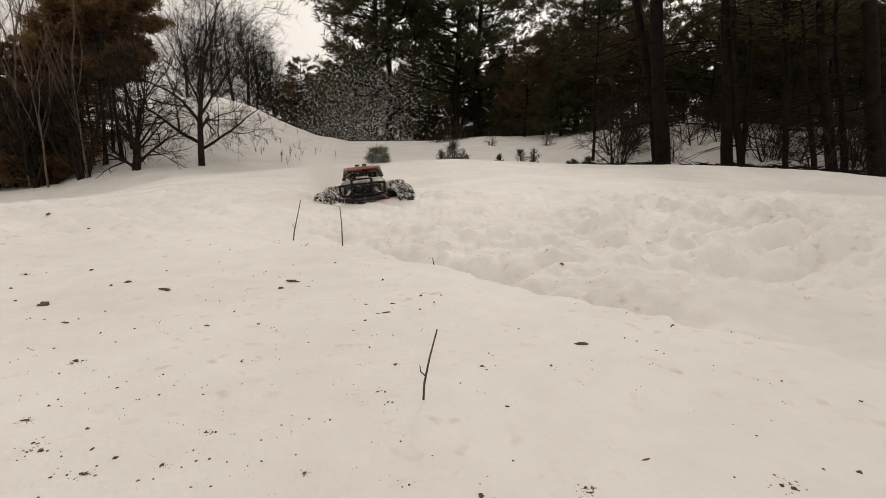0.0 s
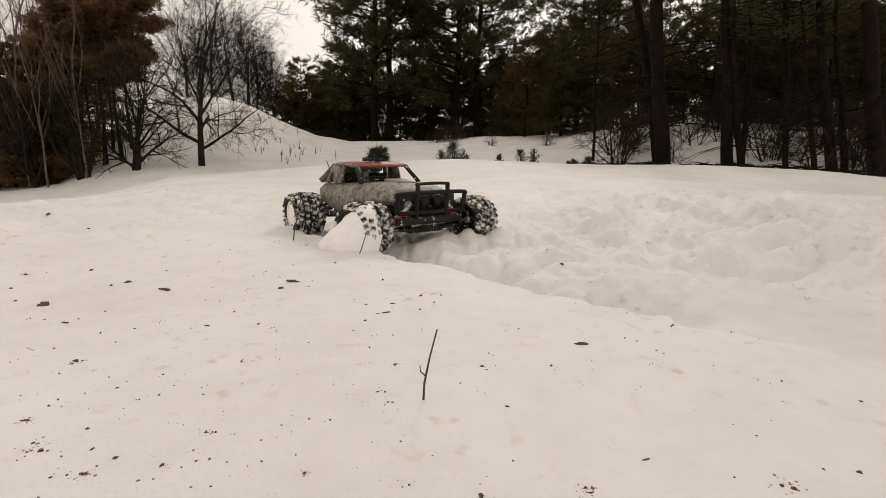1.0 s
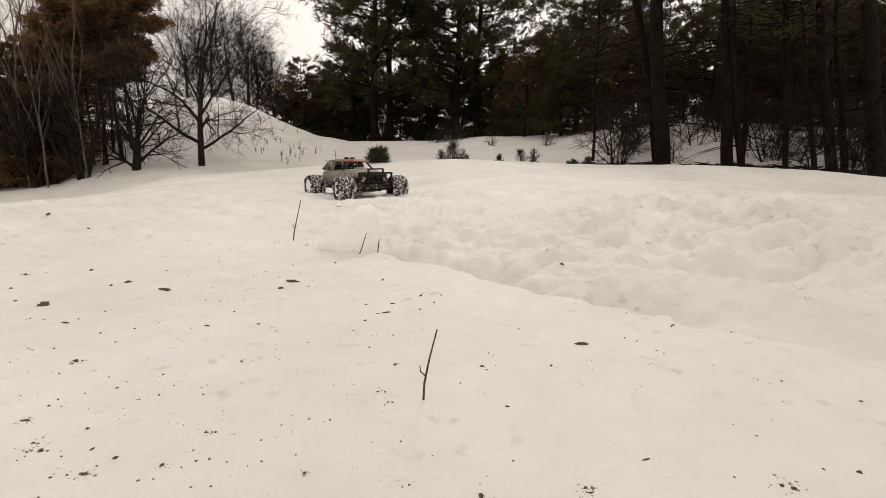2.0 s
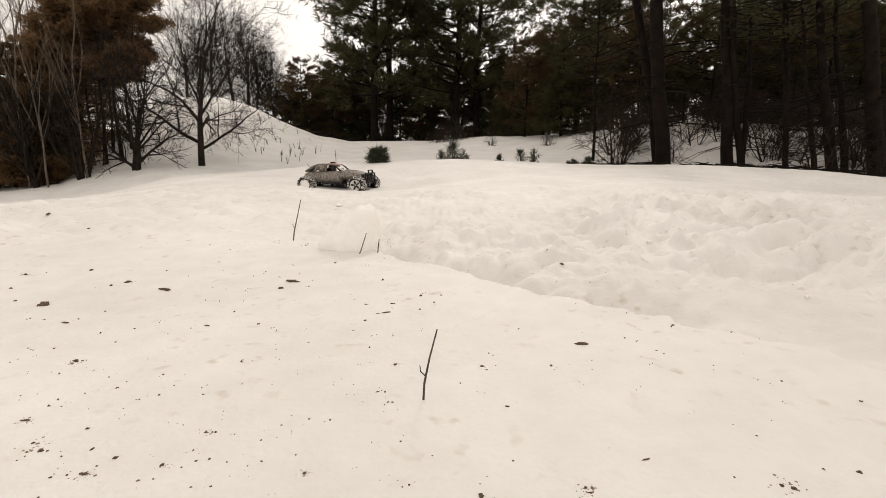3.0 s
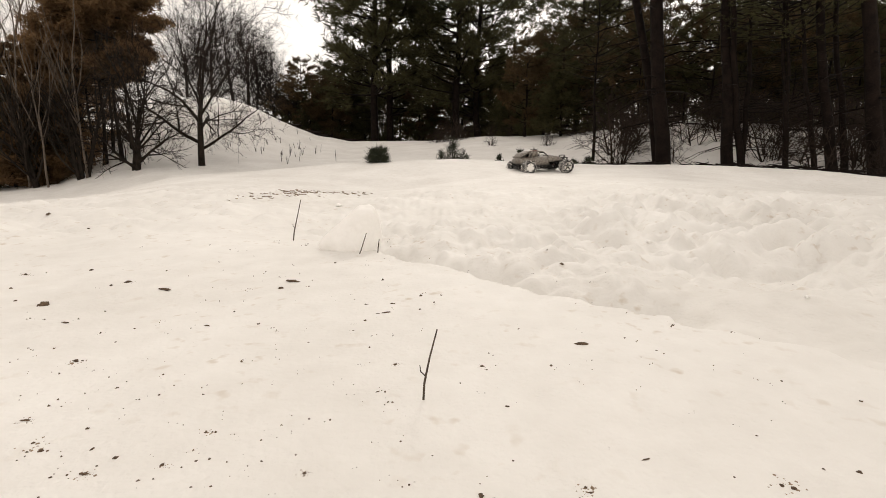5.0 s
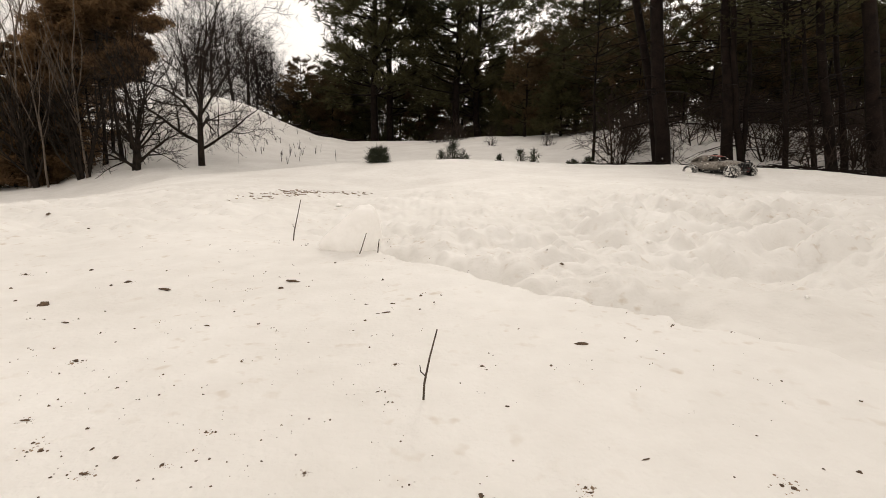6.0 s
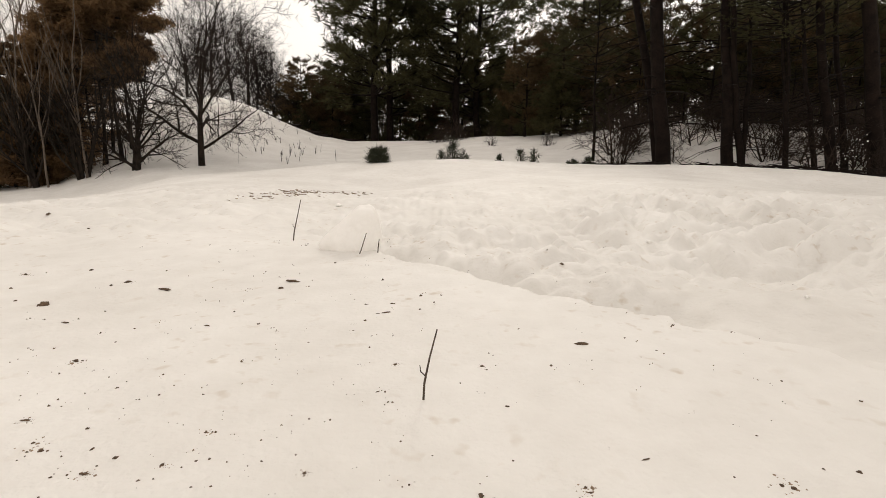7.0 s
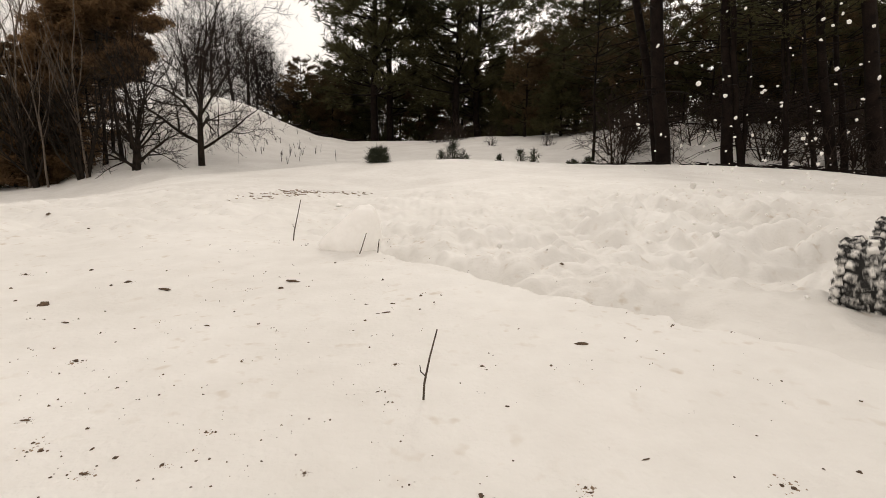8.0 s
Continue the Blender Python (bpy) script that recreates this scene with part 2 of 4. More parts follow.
class Soup:
    """Collects tubes and blades into one mesh."""

    def __init__(self):
        self.v, self.f, self.n = [], [], 0

    def tube(self, pts, radii, sides=5):
        pts = np.asarray(pts, float)
        k = len(pts)
        ang = np.arange(sides) * 2 * math.pi / sides
        for i in range(k):
            d = pts[min(i + 1, k - 1)] - pts[max(i - 1, 0)]
            d = d / (np.linalg.norm(d) + 1e-9)
            a = np.cross(d, (0.31, 0.17, 0.93) if abs(d[2]) < 0.9 else (1, 0.1, 0))
            a = a / (np.linalg.norm(a) + 1e-9)
            b = np.cross(d, a)
            self.v.extend((pts[i] + radii[i] * (math.cos(t) * a + math.sin(t) * b)) for t in ang)
        for i in range(k - 1):
            for j in range(sides):
                p, q = self.n + i * sides + j, self.n + i * sides + (j + 1) % sides
                self.f.append((p, q, q + sides, p + sides))
        self.f.append(tuple(self.n + j for j in range(sides))[::-1])
        self.f.append(tuple(self.n + (k - 1) * sides + j for j in range(sides)))
        self.n += k * sides

    def blades(self, centre, way, rng, count, length, width):
        """A tuft of needle sprays round a point."""
        for _ in range(count):
            d = np.asarray(way) * 0.75 + rng.normal(size=3) * 0.62
            d = d / (np.linalg.norm(d) + 1e-9)
            s = np.cross(d, rng.normal(size=3))
            s = s / (np.linalg.norm(s) + 1e-9) * width * rng.uniform(0.6, 1.3)
            ln = length * rng.uniform(0.6, 1.25)
            c = np.asarray(centre) + rng.normal(size=3) * length * 0.22
            self.v.extend((c - s * 0.5, c + s * 0.5, c + d * ln))
            self.f.append((self.n, self.n + 1, self.n + 2))
            self.n += 3

    def mesh(self, name, mat, smooth=True):
        return mesh_of(name, self.v, self.f, mat, smooth)


def down(x, y, sink=0.0):
    """The point of the snow surface at x, y."""
    return float(snow_height(np.array(x), np.array(y))) - sink


# ---- the ground: one sheet to the horizon ----
def ground():
    front = np.concatenate([np.arange(-56, 56, 0.19)])
    back = np.arange(56, 304, 4.0)
    az = np.radians(np.concatenate([front, back]))
    rad = [0.10]
    while rad[-1] < 11:
        rad.append(rad[-1] * 1.0125)
    while rad[-1] < 45:
        rad.append(rad[-1] * 1.03)
    rad = np.array(rad + [60, 90, 150, 300, 700, 1500, 3000])
    a, r = np.meshgrid(az, rad)
    aw = (a + math.pi) % (2 * math.pi) - math.pi
    x, y = r * np.sin(aw), r * np.cos(aw)
    z = snow_height(x, y)
    n, k = len(az), len(rad)
    verts = np.stack([x, y, z], -1).reshape(-1, 3)
    i, j = np.meshgrid(np.arange(k - 1), np.arange(n), indexing="ij")
    p, q = (i * n + j).ravel(), (i * n + (j + 1) % n).ravel()
    faces = np.stack([p, p + n, q + n, q], -1)
    verts = np.vstack([verts, [(0, 0, float(snow_height(0.0, 0.01)))]])
    me = bpy.data.meshes.new("ground")
    cap = [(len(verts) - 1, b, (b + 1) % n) for b in range(n)]
    me.from_pydata(verts.tolist(), [], faces.tolist() + cap)
    me.materials.append(SNOW)
    me.polygons.foreach_set("use_smooth", [True] * len(me.polygons))
    me.update()
    tagged(new("ground", me), "old crusted snow field churned up by wheels", "ground", kind="structure")


ground()


# ---- trees ----
def pine_meshes(seed, height, base, spread, needle, tufts=1500, blade=0.3, wide=0.045, trunk_r=0.16, spruce=False, bend=0.0):
    """Trunk, limbs and crown of a conifer whose live crown starts at base."""
    rng = np.random.default_rng(seed)
    trunk, limbs, crown = Soup(), Soup(), Soup()
    zs = np.linspace(-0.4, height, 14)
    zs[0] = -1.4
    wob = np.cumsum(rng.normal(size=(14, 2)) * 0.05 * height / 14, axis=0)
    pts = np.column_stack([wob[:, 0] + bend * np.clip(zs / height, 0, 1) ** 1.5, wob[:, 1], zs])
    rr = trunk_r * (1 - 0.86 * np.clip(zs / height, 0, 1)) + 0.03 * np.exp(-np.maximum(zs, 0) * 3)
    trunk.tube(pts, rr, 10)
    centre = lambda z: np.array([np.interp(z, zs, pts[:, 0]), np.interp(z, zs, pts[:, 1]), z])
    whorls = int((height - base) / (0.33 if spruce else 0.42))
    made = []
    for w in range(whorls):
        t = (w + 0.4) / whorls
        z = base + (height - base) * t
        reach = spread * ((1 - t) ** 0.8 if spruce else (math.sin(math.pi * min(1, 0.22 + 0.78 * t)) ** 0.7)) + 0.25
        for b in range(rng.integers(4, 7)):
            if rng.random() < 0.15:
                continue
            a = rng.uniform(0, 2 * math.pi)
            ln = reach * rng.uniform(0.55, 1.2)
            out = np.array([math.cos(a), math.sin(a), 0])
            rise = rng.uniform(-0.35, 0.0) if spruce else rng.uniform(-0.1, 0.45)
            s = np.linspace(0, 1, 5)
            path = centre(z) + np.outer(s * ln, out) + np.outer(ln * (rise * s + 0.18 * s * s), (0, 0, 1)) + np.cumsum(rng.normal(size=(5, 3)) * 0.035 * ln, axis=0) * s[:, None]
            limbs.tube(path, 0.012 + 0.035 * (trunk_r / 0.16) * (1 - s) * (1 - 0.6 * t), 4)
            made.append((path, ln))
    # dead stubs under the crown
    for _ in range(int(base * 6)):
        z, a, ln = rng.uniform(0.15, 1.0) * base, rng.uniform(0, 6.28), rng.uniform(0.3, 1.9)
        s = np.linspace(0, 1, 4)
        path = centre(z) + np.outer(s * ln, (math.cos(a), math.sin(a), 0)) + np.outer(-0.25 * ln * s * s + 0.1 * s, (0, 0, 1)) + rng.normal(size=(4, 3)) * 0.03
        limbs.tube(path, 0.016 * (1 - 0.75 * s), 3)
    total = sum(ln for _, ln in made)
    for path, ln in made:
        for _ in range(max(2, int(tufts * ln / total))):
            s = rng.uniform(0.25, 1.05) ** (0.8 if spruce else 0.5)
            i = min(3, int(s * 4))
            p = path[i] + (path[i + 1] - path[i]) * (s * 4 - i)
            side = rng.normal(size=3) * np.array([1, 1, 0.35]) * (0.22 if spruce else 0.17) * ln * (1.15 - s * 0.6)
            way = path[-1] - path[0] + side * 1.5
            crown.blades(p + side, way / (np.linalg.norm(way) + 1e-9) + np.array([0, 0, 0.2]), rng, 10, blade, wide)
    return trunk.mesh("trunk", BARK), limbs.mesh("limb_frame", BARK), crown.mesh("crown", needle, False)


def conifer(meshes, m, name, label, group):
    t = empty(name, m, label, "tree", group)
    part("trunk", meshes[0], None, t)
    tagged(part("limb_frame", meshes[1], None, t), kind="stuff")
    tagged(part("crown", meshes[2], None, t, "dark needle crown with gaps"), kind="stuff")
    return t


def bare_tree_meshes(seed, height, stems=1, trunk_r=0.09, levels=5, spread=0.75, bark=GREY_BARK, low=0.18, kids=(3, 5), droop=0.0, upright=0.25, fork=0.0):
    """Trunk and branches of a leafless tree."""
    rng = np.random.default_rng(seed)
    trunk, branches = Soup(), Soup()

    def grow(p, d, ln, r, level):
        k = 5 if level < 3 else 4
        pts, q = [p], np.array(d, float)
        for _ in range(k - 1):
            q = q + rng.normal(size=3) * (0.13 if level else 0.05) + np.array([0, 0, upright * 0.22 - droop * 0.2 * (level > 2)])
            q = q / np.linalg.norm(q)
            pts.append(pts[-1] + q * ln / (k - 1))
        radii = np.linspace(r, r * (0.5 if level < levels - 1 else 0.35), k)
        (trunk if level == 0 else branches).tube(pts, radii, 9 if level == 0 else (6 if level == 1 else (4 if level == 2 else 3)))
        if level >= levels - 1:
            return
        if level == 0 and fork:
            for c in range(9):
                f, a = 0.36 + 0.08 * c, c * 2.4 + rng.uniform(0, 0.6)
                tilt = 1.45 - 0.15 * c
                nd = np.array([math.cos(a) * tilt, math.sin(a) * tilt, 1.0])
                i = min(k - 2, int(f * (k - 1)))
                root = pts[i] + (pts[i + 1] - pts[i]) * (f * (k - 1) - i)
                grow(root, nd / np.linalg.norm(nd), height * rng.uniform(0.22, 0.28) * (1.3 if c > 5 else 1.0), radii[i] * rng.uniform(0.45, 0.62), 1)
            grow(pts[-1], q, height * 0.34, radii[-1] * 0.9, 1)
            return
        for c in range(rng.integers(*kids) + (3 if level == 0 else 0)):
            f = rng.uniform(low if level == 0 else 0.3, 1.0)
            i = min(k - 2, int(f * (k - 1)))
            at = pts[i] + (pts[i + 1] - pts[i]) * (f * (k - 1) - i)
            ax = rng.normal(size=3)
            ax = ax - q * ax.dot(q)
            ax = ax / (np.linalg.norm(ax) + 1e-9)
            nd = q * (1 - spread * 0.55) + ax * spread + np.array([0, 0, 0.1])
            grow(at, nd / np.linalg.norm(nd), ln * rng.uniform(0.5, 0.78) * (1.05 - 0.35 * f if level == 0 else 1), max(0.0035, radii[i] * rng.uniform(0.45, 0.65)), level + 1)
        grow(pts[-1], q, ln * 0.62, radii[-1], level + 1)

    for s in range(stems):
        a = rng.uniform(0, 6.28)
        lean = 0 if stems == 1 else rng.uniform(0.12, 0.4)
        grow(np.array([math.cos(a), math.sin(a), 0]) * 0.05 * (stems > 1) + np.array([0, 0, -0.25]), np.array([math.cos(a) * lean, math.sin(a) * lean, 1.0]), fork if fork else height * 0.42, trunk_r, 0)
    return trunk.mesh("trunk", bark), branches.mesh("twig_crown", bark)


def bare_tree(meshes, m, label, group="", name="bare_tree"):
    t = empty(name, m, label, "tree", group)
    part("trunk", meshes[0], None, t)
    tagged(part("twig_crown", meshes[1], None, t, "fine leafless branches"), kind="stuff")
    return t


def stand(x, y, turn=0.0, size=1.0, sink=0.05, lx=0.0, ly=0.0):
    return pose(x, y, down(x, y) - sink, lx, ly) @ pose(0, 0, 0, 0, 0, turn) @ Matrix.Scale(size, 4)


# two tall pines in the middle distance and the darker row behind them
TALL_A = pine_meshes(11, 15.0, 2.2, 3.2, NEEDLE, 3000, 0.34, 0.055, 0.22)
TALL_B = pine_meshes(12, 14.0, 1.5, 3.0, NEEDLE, 3000, 0.34, 0.055, 0.20)
ROW_A = pine_meshes(13, 8.0, 0.5, 2.3, NEEDLE, 1900, 0.30, 0.055, 0.12, True)
ROW_B = pine_meshes(14, 9.0, 0.9, 2.4, NEEDLE_DIM, 1900, 0.30, 0.055, 0.13)
WOOD_A = pine_meshes(15, 6.6, 1.3, 2.1, NEEDLE, 1000, 0.24, 0.038, 0.07)
WOOD_B = pine_meshes(16, 7.0, 1.6, 2.1, NEEDLE_DIM, 1000, 0.24, 0.038, 0.06)
OLD_A = pine_meshes(17, 12.0, 4.7, 2.2, NEEDLE, 900, 0.14, 0.02, 0.135)
OLD_B = pine_meshes(18, 11.0, 4.6, 1.9, NEEDLE, 900, 0.13, 0.02, 0.09)
SKIRT = pine_meshes(19, 7.0, 0.30, 1.9, NEEDLE_BROWN, 2600, 0.24, 0.045, 0.10, True)
HIGH = pine_meshes(20, 8.0, 2.2, 1.25, NEEDLE_BROWN, 2600, 0.22, 0.042, 0.04)
BROAD = pine_meshes(21, 6.0, 1.75, 0.62, NEEDLE_BROWN, 3000, 0.15, 0.034, 0.035)

for i, (x, y, turn, size) in enumerate([(-3.9, 27.5, 20, 1.0), (-3.0, 28.5, 140, 1.05), (0.7, 27.0, 70, 1.0), (2.0, 28.5, 200, 1.0), (5.4, 20.0, 40, 0.55), (6.6, 19.5, 260, 0.5)]):
    conifer(TALL_A if i % 2 == 0 else TALL_B, stand(x, y, turn, size), "pine_tree", "tall dark pine behind the snowy bank", "tall pines")
for i, (x, y, turn, size) in enumerate([(-11.3, 33, 0, 0.36), (-10.0, 32, 50, 0.42), (-8.4, 31, 110, 0.5), (-6.9, 30.5, 10, 0.55), (-5.0, 31, 75, 0.75), (-1.2, 31, 190, 0.6),
                                        (1.2, 31, 30, 0.75), (3.4, 29, 260, 0.7), (4.3, 26, 300, 0.55), (5.2, 24, 20, 0.6), (3.4, 24.5, 80, 0.5), (-7.5, 32, 12, 0.65)]):
    conifer(ROW_A if i % 3 else ROW_B, stand(x, y, turn, size), "conifer", "dark young conifer in the wood's edge", "wood edge conifers")
# the wood to the right
for i, (x, y, turn, size) in enumerate([(5.2, 19, 0, 0.65), (6.8, 17.5, 50, 0.55), (10.6, 15, 200, 0.66), (11.8, 16, 250, 0.66), (13.0, 14, 300, 0.62),
                                        (14.3, 15.5, 20, 0.7), (14.0, 19.5, 170, 0.8), (16.5, 17, 220, 0.7), (6.4, 22, 33, 0.55), (12.4, 12.4, 61, 0.58),
                                        (9.0, 13.6, 12, 0.5), (5.6, 15.4, 95, 0.5), (17.5, 13, 0, 0.8), (8.3, 15.2, 140, 0.6), (7.4, 16.5, 20, 0.62)]):
    conifer(WOOD_A if i % 2 else WOOD_B, stand(x, y, turn, size), "conifer", "dense dark conifer inside the wood", "wood conifers")
for x, y, turn, size, ly in [(4.20, 9.3, 0, 1.02, -5), (5.10, 8.6, 130, 0.72, -10), (6.42, 7.9, 240, 0.60, -12), (6.85, 7.6, 60, 0.85, -14)]:
    conifer(OLD_A, stand(x, y, turn, size, 0.05, 0, ly), "pine_tree", "old pine with a thick dark trunk at the field's edge", "edge pines")
for x, y, turn, size, ly in [(4.22, 9.6, 20, 1.0, -12), (5.30, 8.5, 170, 0.66, -9), (5.36, 8.6, 300, 0.5, -6), (3.35, 10.9, 45, 0.38, 0), (5.85, 8.15, 200, 0.42, -8), (6.1, 7.95, 80, 0.45, -9)]:
    conifer(OLD_B, stand(x, y, turn, size, 0.05, 0, ly), "pine_tree", "slim dark pine leaning at the field's edge", "edge pines")
for i in range(20):
    a, r = radians(9.5 + 1.95 * i), 17.5 + 1.6 * math.sin(i * 2.1)
    conifer(ROW_A if i % 3 else ROW_B, stand(r * math.sin(a), r * math.cos(a), 37 * i, 0.40 + 0.07 * math.sin(i * 1.3) - (0.09 if 3 < i < 10 else 0.04)), "conifer", "dense low conifer under the tall pines", "understorey conifers")
for i in range(13):
    x = -9.0 + 1.25 * i
    conifer(ROW_A if i % 2 else ROW_B, stand(x, 31.5 + 1.2 * math.sin(i * 1.9), 61 * i, 0.56 + 0.07 * math.sin(i * 2.7)), "conifer", "dark young conifer in the wood's edge", "wood edge conifers")
for i in range(11):
    a, r = radians(21.5 + 2.3 * i), 14.4 + 0.7 * math.sin(i * 1.7)
    conifer(WOOD_A if i % 2 else WOOD_B, stand(r * math.sin(a), r * math.cos(a), 83 * i, 0.43 + 0.05 * math.sin(i * 2.9)), "conifer", "dense low conifer under the tall pines", "understorey conifers")
# the dark stand to the left
for x, y, turn, size, ly in [(-9.35, 10.5, 0, 0.44, 4), (-8.95, 10.8, 100, 0.46, 4), (-10.6, 11.6, 160, 0.48, 4), (-10.5, 12.3, 210, 0.50, 4), (-10.3, 12.7, 30, 0.50, 4), (-9.9, 10.3, 75, 0.42, 4),
                             (-11.3, 14.0, 15, 0.54, 4), (-10.6, 14.4, 250, 0.56, 3), (-9.55, 11.6, 300, 0.44, 4)]:
    conifer(SKIRT, stand(x, y, turn, size, 0.05, 0, ly), "conifer", "brownish dark conifer with branches down to the snow", "dark stand")
for x, y, turn, size, ly in [(-9.0, 12.4, 40, 0.72, 3), (-8.6, 12.7, 100, 0.78, 2)]:
    conifer(HIGH, stand(x, y, turn, size, 0.05, 0, ly), "conifer", "brownish dark conifer with a bare lower trunk", "dark stand")
for x, y, turn, size, ly in [(-7.45, 11.2, 0, 1.0, 1), (-7.95, 11.5, 130, 1.0, 2), (-8.5, 11.3, 220, 0.85, 3), (-7.95, 12.3, 300, 1.05, 1)]:
    conifer(BROAD, stand(x, y, turn, size, 0.05, 0, ly), "conifer", "dense brown conifer above the shrub trees", "dark stand")

# leafless trees before and behind the snowy hill
OAK = bare_tree_meshes(31, 4.3, 1, 0.078, 6, 0.80, GREY_BARK, 0.12, (3, 5), 0.0, 0.10, 1.75)
OAK_LOW = bare_tree_meshes(38, 2.7, 2, 0.055, 5, 0.80, GREY_BARK, 0.1, (3, 5), 0.0, 0.10, 1.0)
CLUMP = bare_tree_meshes(33, 4.2, 3, 0.055, 4, 0.6, GREY_BARK, 0.2, (3, 5))
FAR_BARE = bare_tree_meshes(34, 8.0, 1, 0.14, 6, 0.78, GREY_BARK, 0.25, (4, 6), 0.0, 0.25)
BIRCH_TREE = bare_tree_meshes(35, 9.0, 1, 0.06, 5, 0.55, BIRCH, 0.35, (3, 5), 0.5, 0.5)
bare_tree(OAK, stand(-5.1, 10.2, 30), "small leafless oak at the foot of the snowy hill", "hill oaks", "oak_tree")
bare_tree(OAK_LOW, stand(-6.25, 9.7, 200, 1.12), "low leafless oak with wide forked stems", "hill oaks", "oak_tree")
for x, y, turn, size in [(-7.5, 10.0, 0, 0.9), (-8.4, 10.0, 120, 0.9)]:
    bare_tree(CLUMP, stand(x, y, turn, size), "leafless multi-stemmed shrub tree in the snow", "shrub trees", "shrub_tree")
for x, y, turn, size in [(-12.2, 31, 0, 0.92), (-13.4, 32, 70, 0.96), (-11.2, 33, 140, 0.84), (-14.8, 31.5, 220, 0.85), (-10.2, 33, 280, 0.66), (-16, 31, 10, 0.9), (-9.6, 32, 190, 0.52), (-12.6, 33, 310, 0.9)]:
    bare_tree(FAR_BARE, stand(x, y, turn, size), "leafless grey tree behind the snowy hill", "far bare trees")
for x, y, turn, size in [(-11.0, 15.5, 0, 1.0), (-12.4, 16.5, 90, 1.05), (-11.6, 17.5, 180, 1.0), (-13.6, 15.5, 30, 1.1), (-15.0, 17, 210, 1.1)]:
    bare_tree(BIRCH_TREE, stand(x, y, turn, size), "pale slender leafless birch in the stand", "birches", "birch_tree")

SLIM_BIRCH = bare_tree_meshes(39, 7.0, 1, 0.03, 3, 0.4, BIRCH, 0.5, (2, 4), 0.2, 0.6)
for x, y, turn, size in [(-8.0, 9.7, 250, 0.75), (-7.4, 10.0, 140, 0.8), (-8.55, 9.9, 60, 0.8)]:
    bare_tree(SLIM_BIRCH, stand(x, y, turn, size), "pale slim leafless birch before the dark conifers", "birches", "birch_tree")

# brush under the wood's edge
BRUSH = bare_tree_meshes(36, 1.5, 3, 0.018, 4, 0.8, TWIG, 0.15, (3, 5), 0.2, 0.0)
BRUSH_B = bare_tree_meshes(37, 1.9, 2, 0.022, 4, 0.7, TWIG, 0.2, (3, 5), 0.2, 0.1)
rng = np.random.default_rng(5)
for i in range(46):
    a, r = radians(rng.uniform(19.5, 46)), rng.uniform(9.6, 14.5)
    x, y = r * math.sin(a), r * math.cos(a)
    bare_tree(BRUSH if i % 2 else BRUSH_B, stand(x, y, rng.uniform(0, 360), rng.uniform(0.7, 1.25)), "thin tangled leafless brush in the snow", "brush", "bush")
for i in range(2):
    a, r = radians(35 + 5.1 * i + rng.uniform(-0.8, 0.8)), rng.uniform(9.7, 10.6)
    conifer(OLD_B, stand(r * math.sin(a), r * math.cos(a), 70 * i, rng.uniform(0.45, 0.7), 0.05, 0, -8), "pine_tree", "thin dark pine among the brush", "thin pines")
for x, y, size in [(0.15, 19, 1.0), (0.6, 19.5, 1.1), (2.0, 20, 0.7), (2.6, 19, 0.6), (-0.2, 19.4, 0.8), (0.9, 20, 0.9), (4.0, 15.5, 0.7), (0.1, 12.5, 0.35), (0.35, 12.2, 0.3), (1.5, 15, 0.4), (3.0, 14, 0.5)]:
    bare_tree(BRUSH, stand(x, y, x * 300, size), "thin tangled leafless brush in the snow", "brush", "bush")


# young pines on the field
def young_pine(seed, height, spread, x, y, label, tufts=160, bushy=False):
    rng = np.random.default_rng(seed)
    t = empty("young_pine", stand(x, y), label, "young tree", "young pines")
    stem, crown = Soup(), Soup()
    stem.tube([(0, 0, -0.05), (0.01, 0, height * 0.5), (0, 0.01, height)], [0.012, 0.009, 0.004], 6)
    for _ in range(tufts):
        f = rng.uniform(0.08, 1.0)
        a, rr = rng.uniform(0, 6.28), spread * (math.sqrt(max(0.05, 1 - (f - 0.35) ** 2 * 1.9)) if bushy else (1.05 - f * 0.85)) * rng.uniform(0.2, 1.0)
        p = np.array([math.cos(a) * rr, math.sin(a) * rr, f * height * 0.92])
        if rng.random() < 0.3:
            stem.tube([(0, 0, p[2] * 0.7), p], [0.006, 0.003], 3)
        crown.blades(p, (math.cos(a) * 0.5, math.sin(a) * 0.5, 0.7), rng, 16, 0.09 * height / 0.3, 0.010)
    part("stem", stem.mesh("stem", GREY_BARK), None, t)
    part("needles", crown.mesh("needles", NEEDLE_YOUNG, False), None, t)


young_pine(41, 0.27, 0.19, -0.985, 7.4, "dense bushy young pine on the snow", 120, True)
young_pine(42, 0.16, 0.10, 0.90, 7.6, "small young pine poking out of the snow", 14)
young_pine(43, 0.23, 0.11, 1.21, 7.6, "slim young pine poking out of the snow", 13)
young_pine(44, 0.24, 0.12, 1.42, 7.6, "slim young pine poking out of the snow", 14)
young_pine(45, 0.16, 0.18, 2.2, 8.2, "low young pine half buried in snow", 30)
young_pine(46, 0.20, 0.15, 2.5, 8.3, "low young pine half buried in snow", 30)
young_pine(47, 0.62, 0.22, 0.24, 12.0, "dark young pine at the foot of the wood", 40)
young_pine(48, 0.36, 0.16, -0.05, 12.2, "small young pine at the foot of the wood", 20)
young_pine(49, 0.34, 0.16, 0.52, 12.2, "small young pine at the foot of the wood", 20)


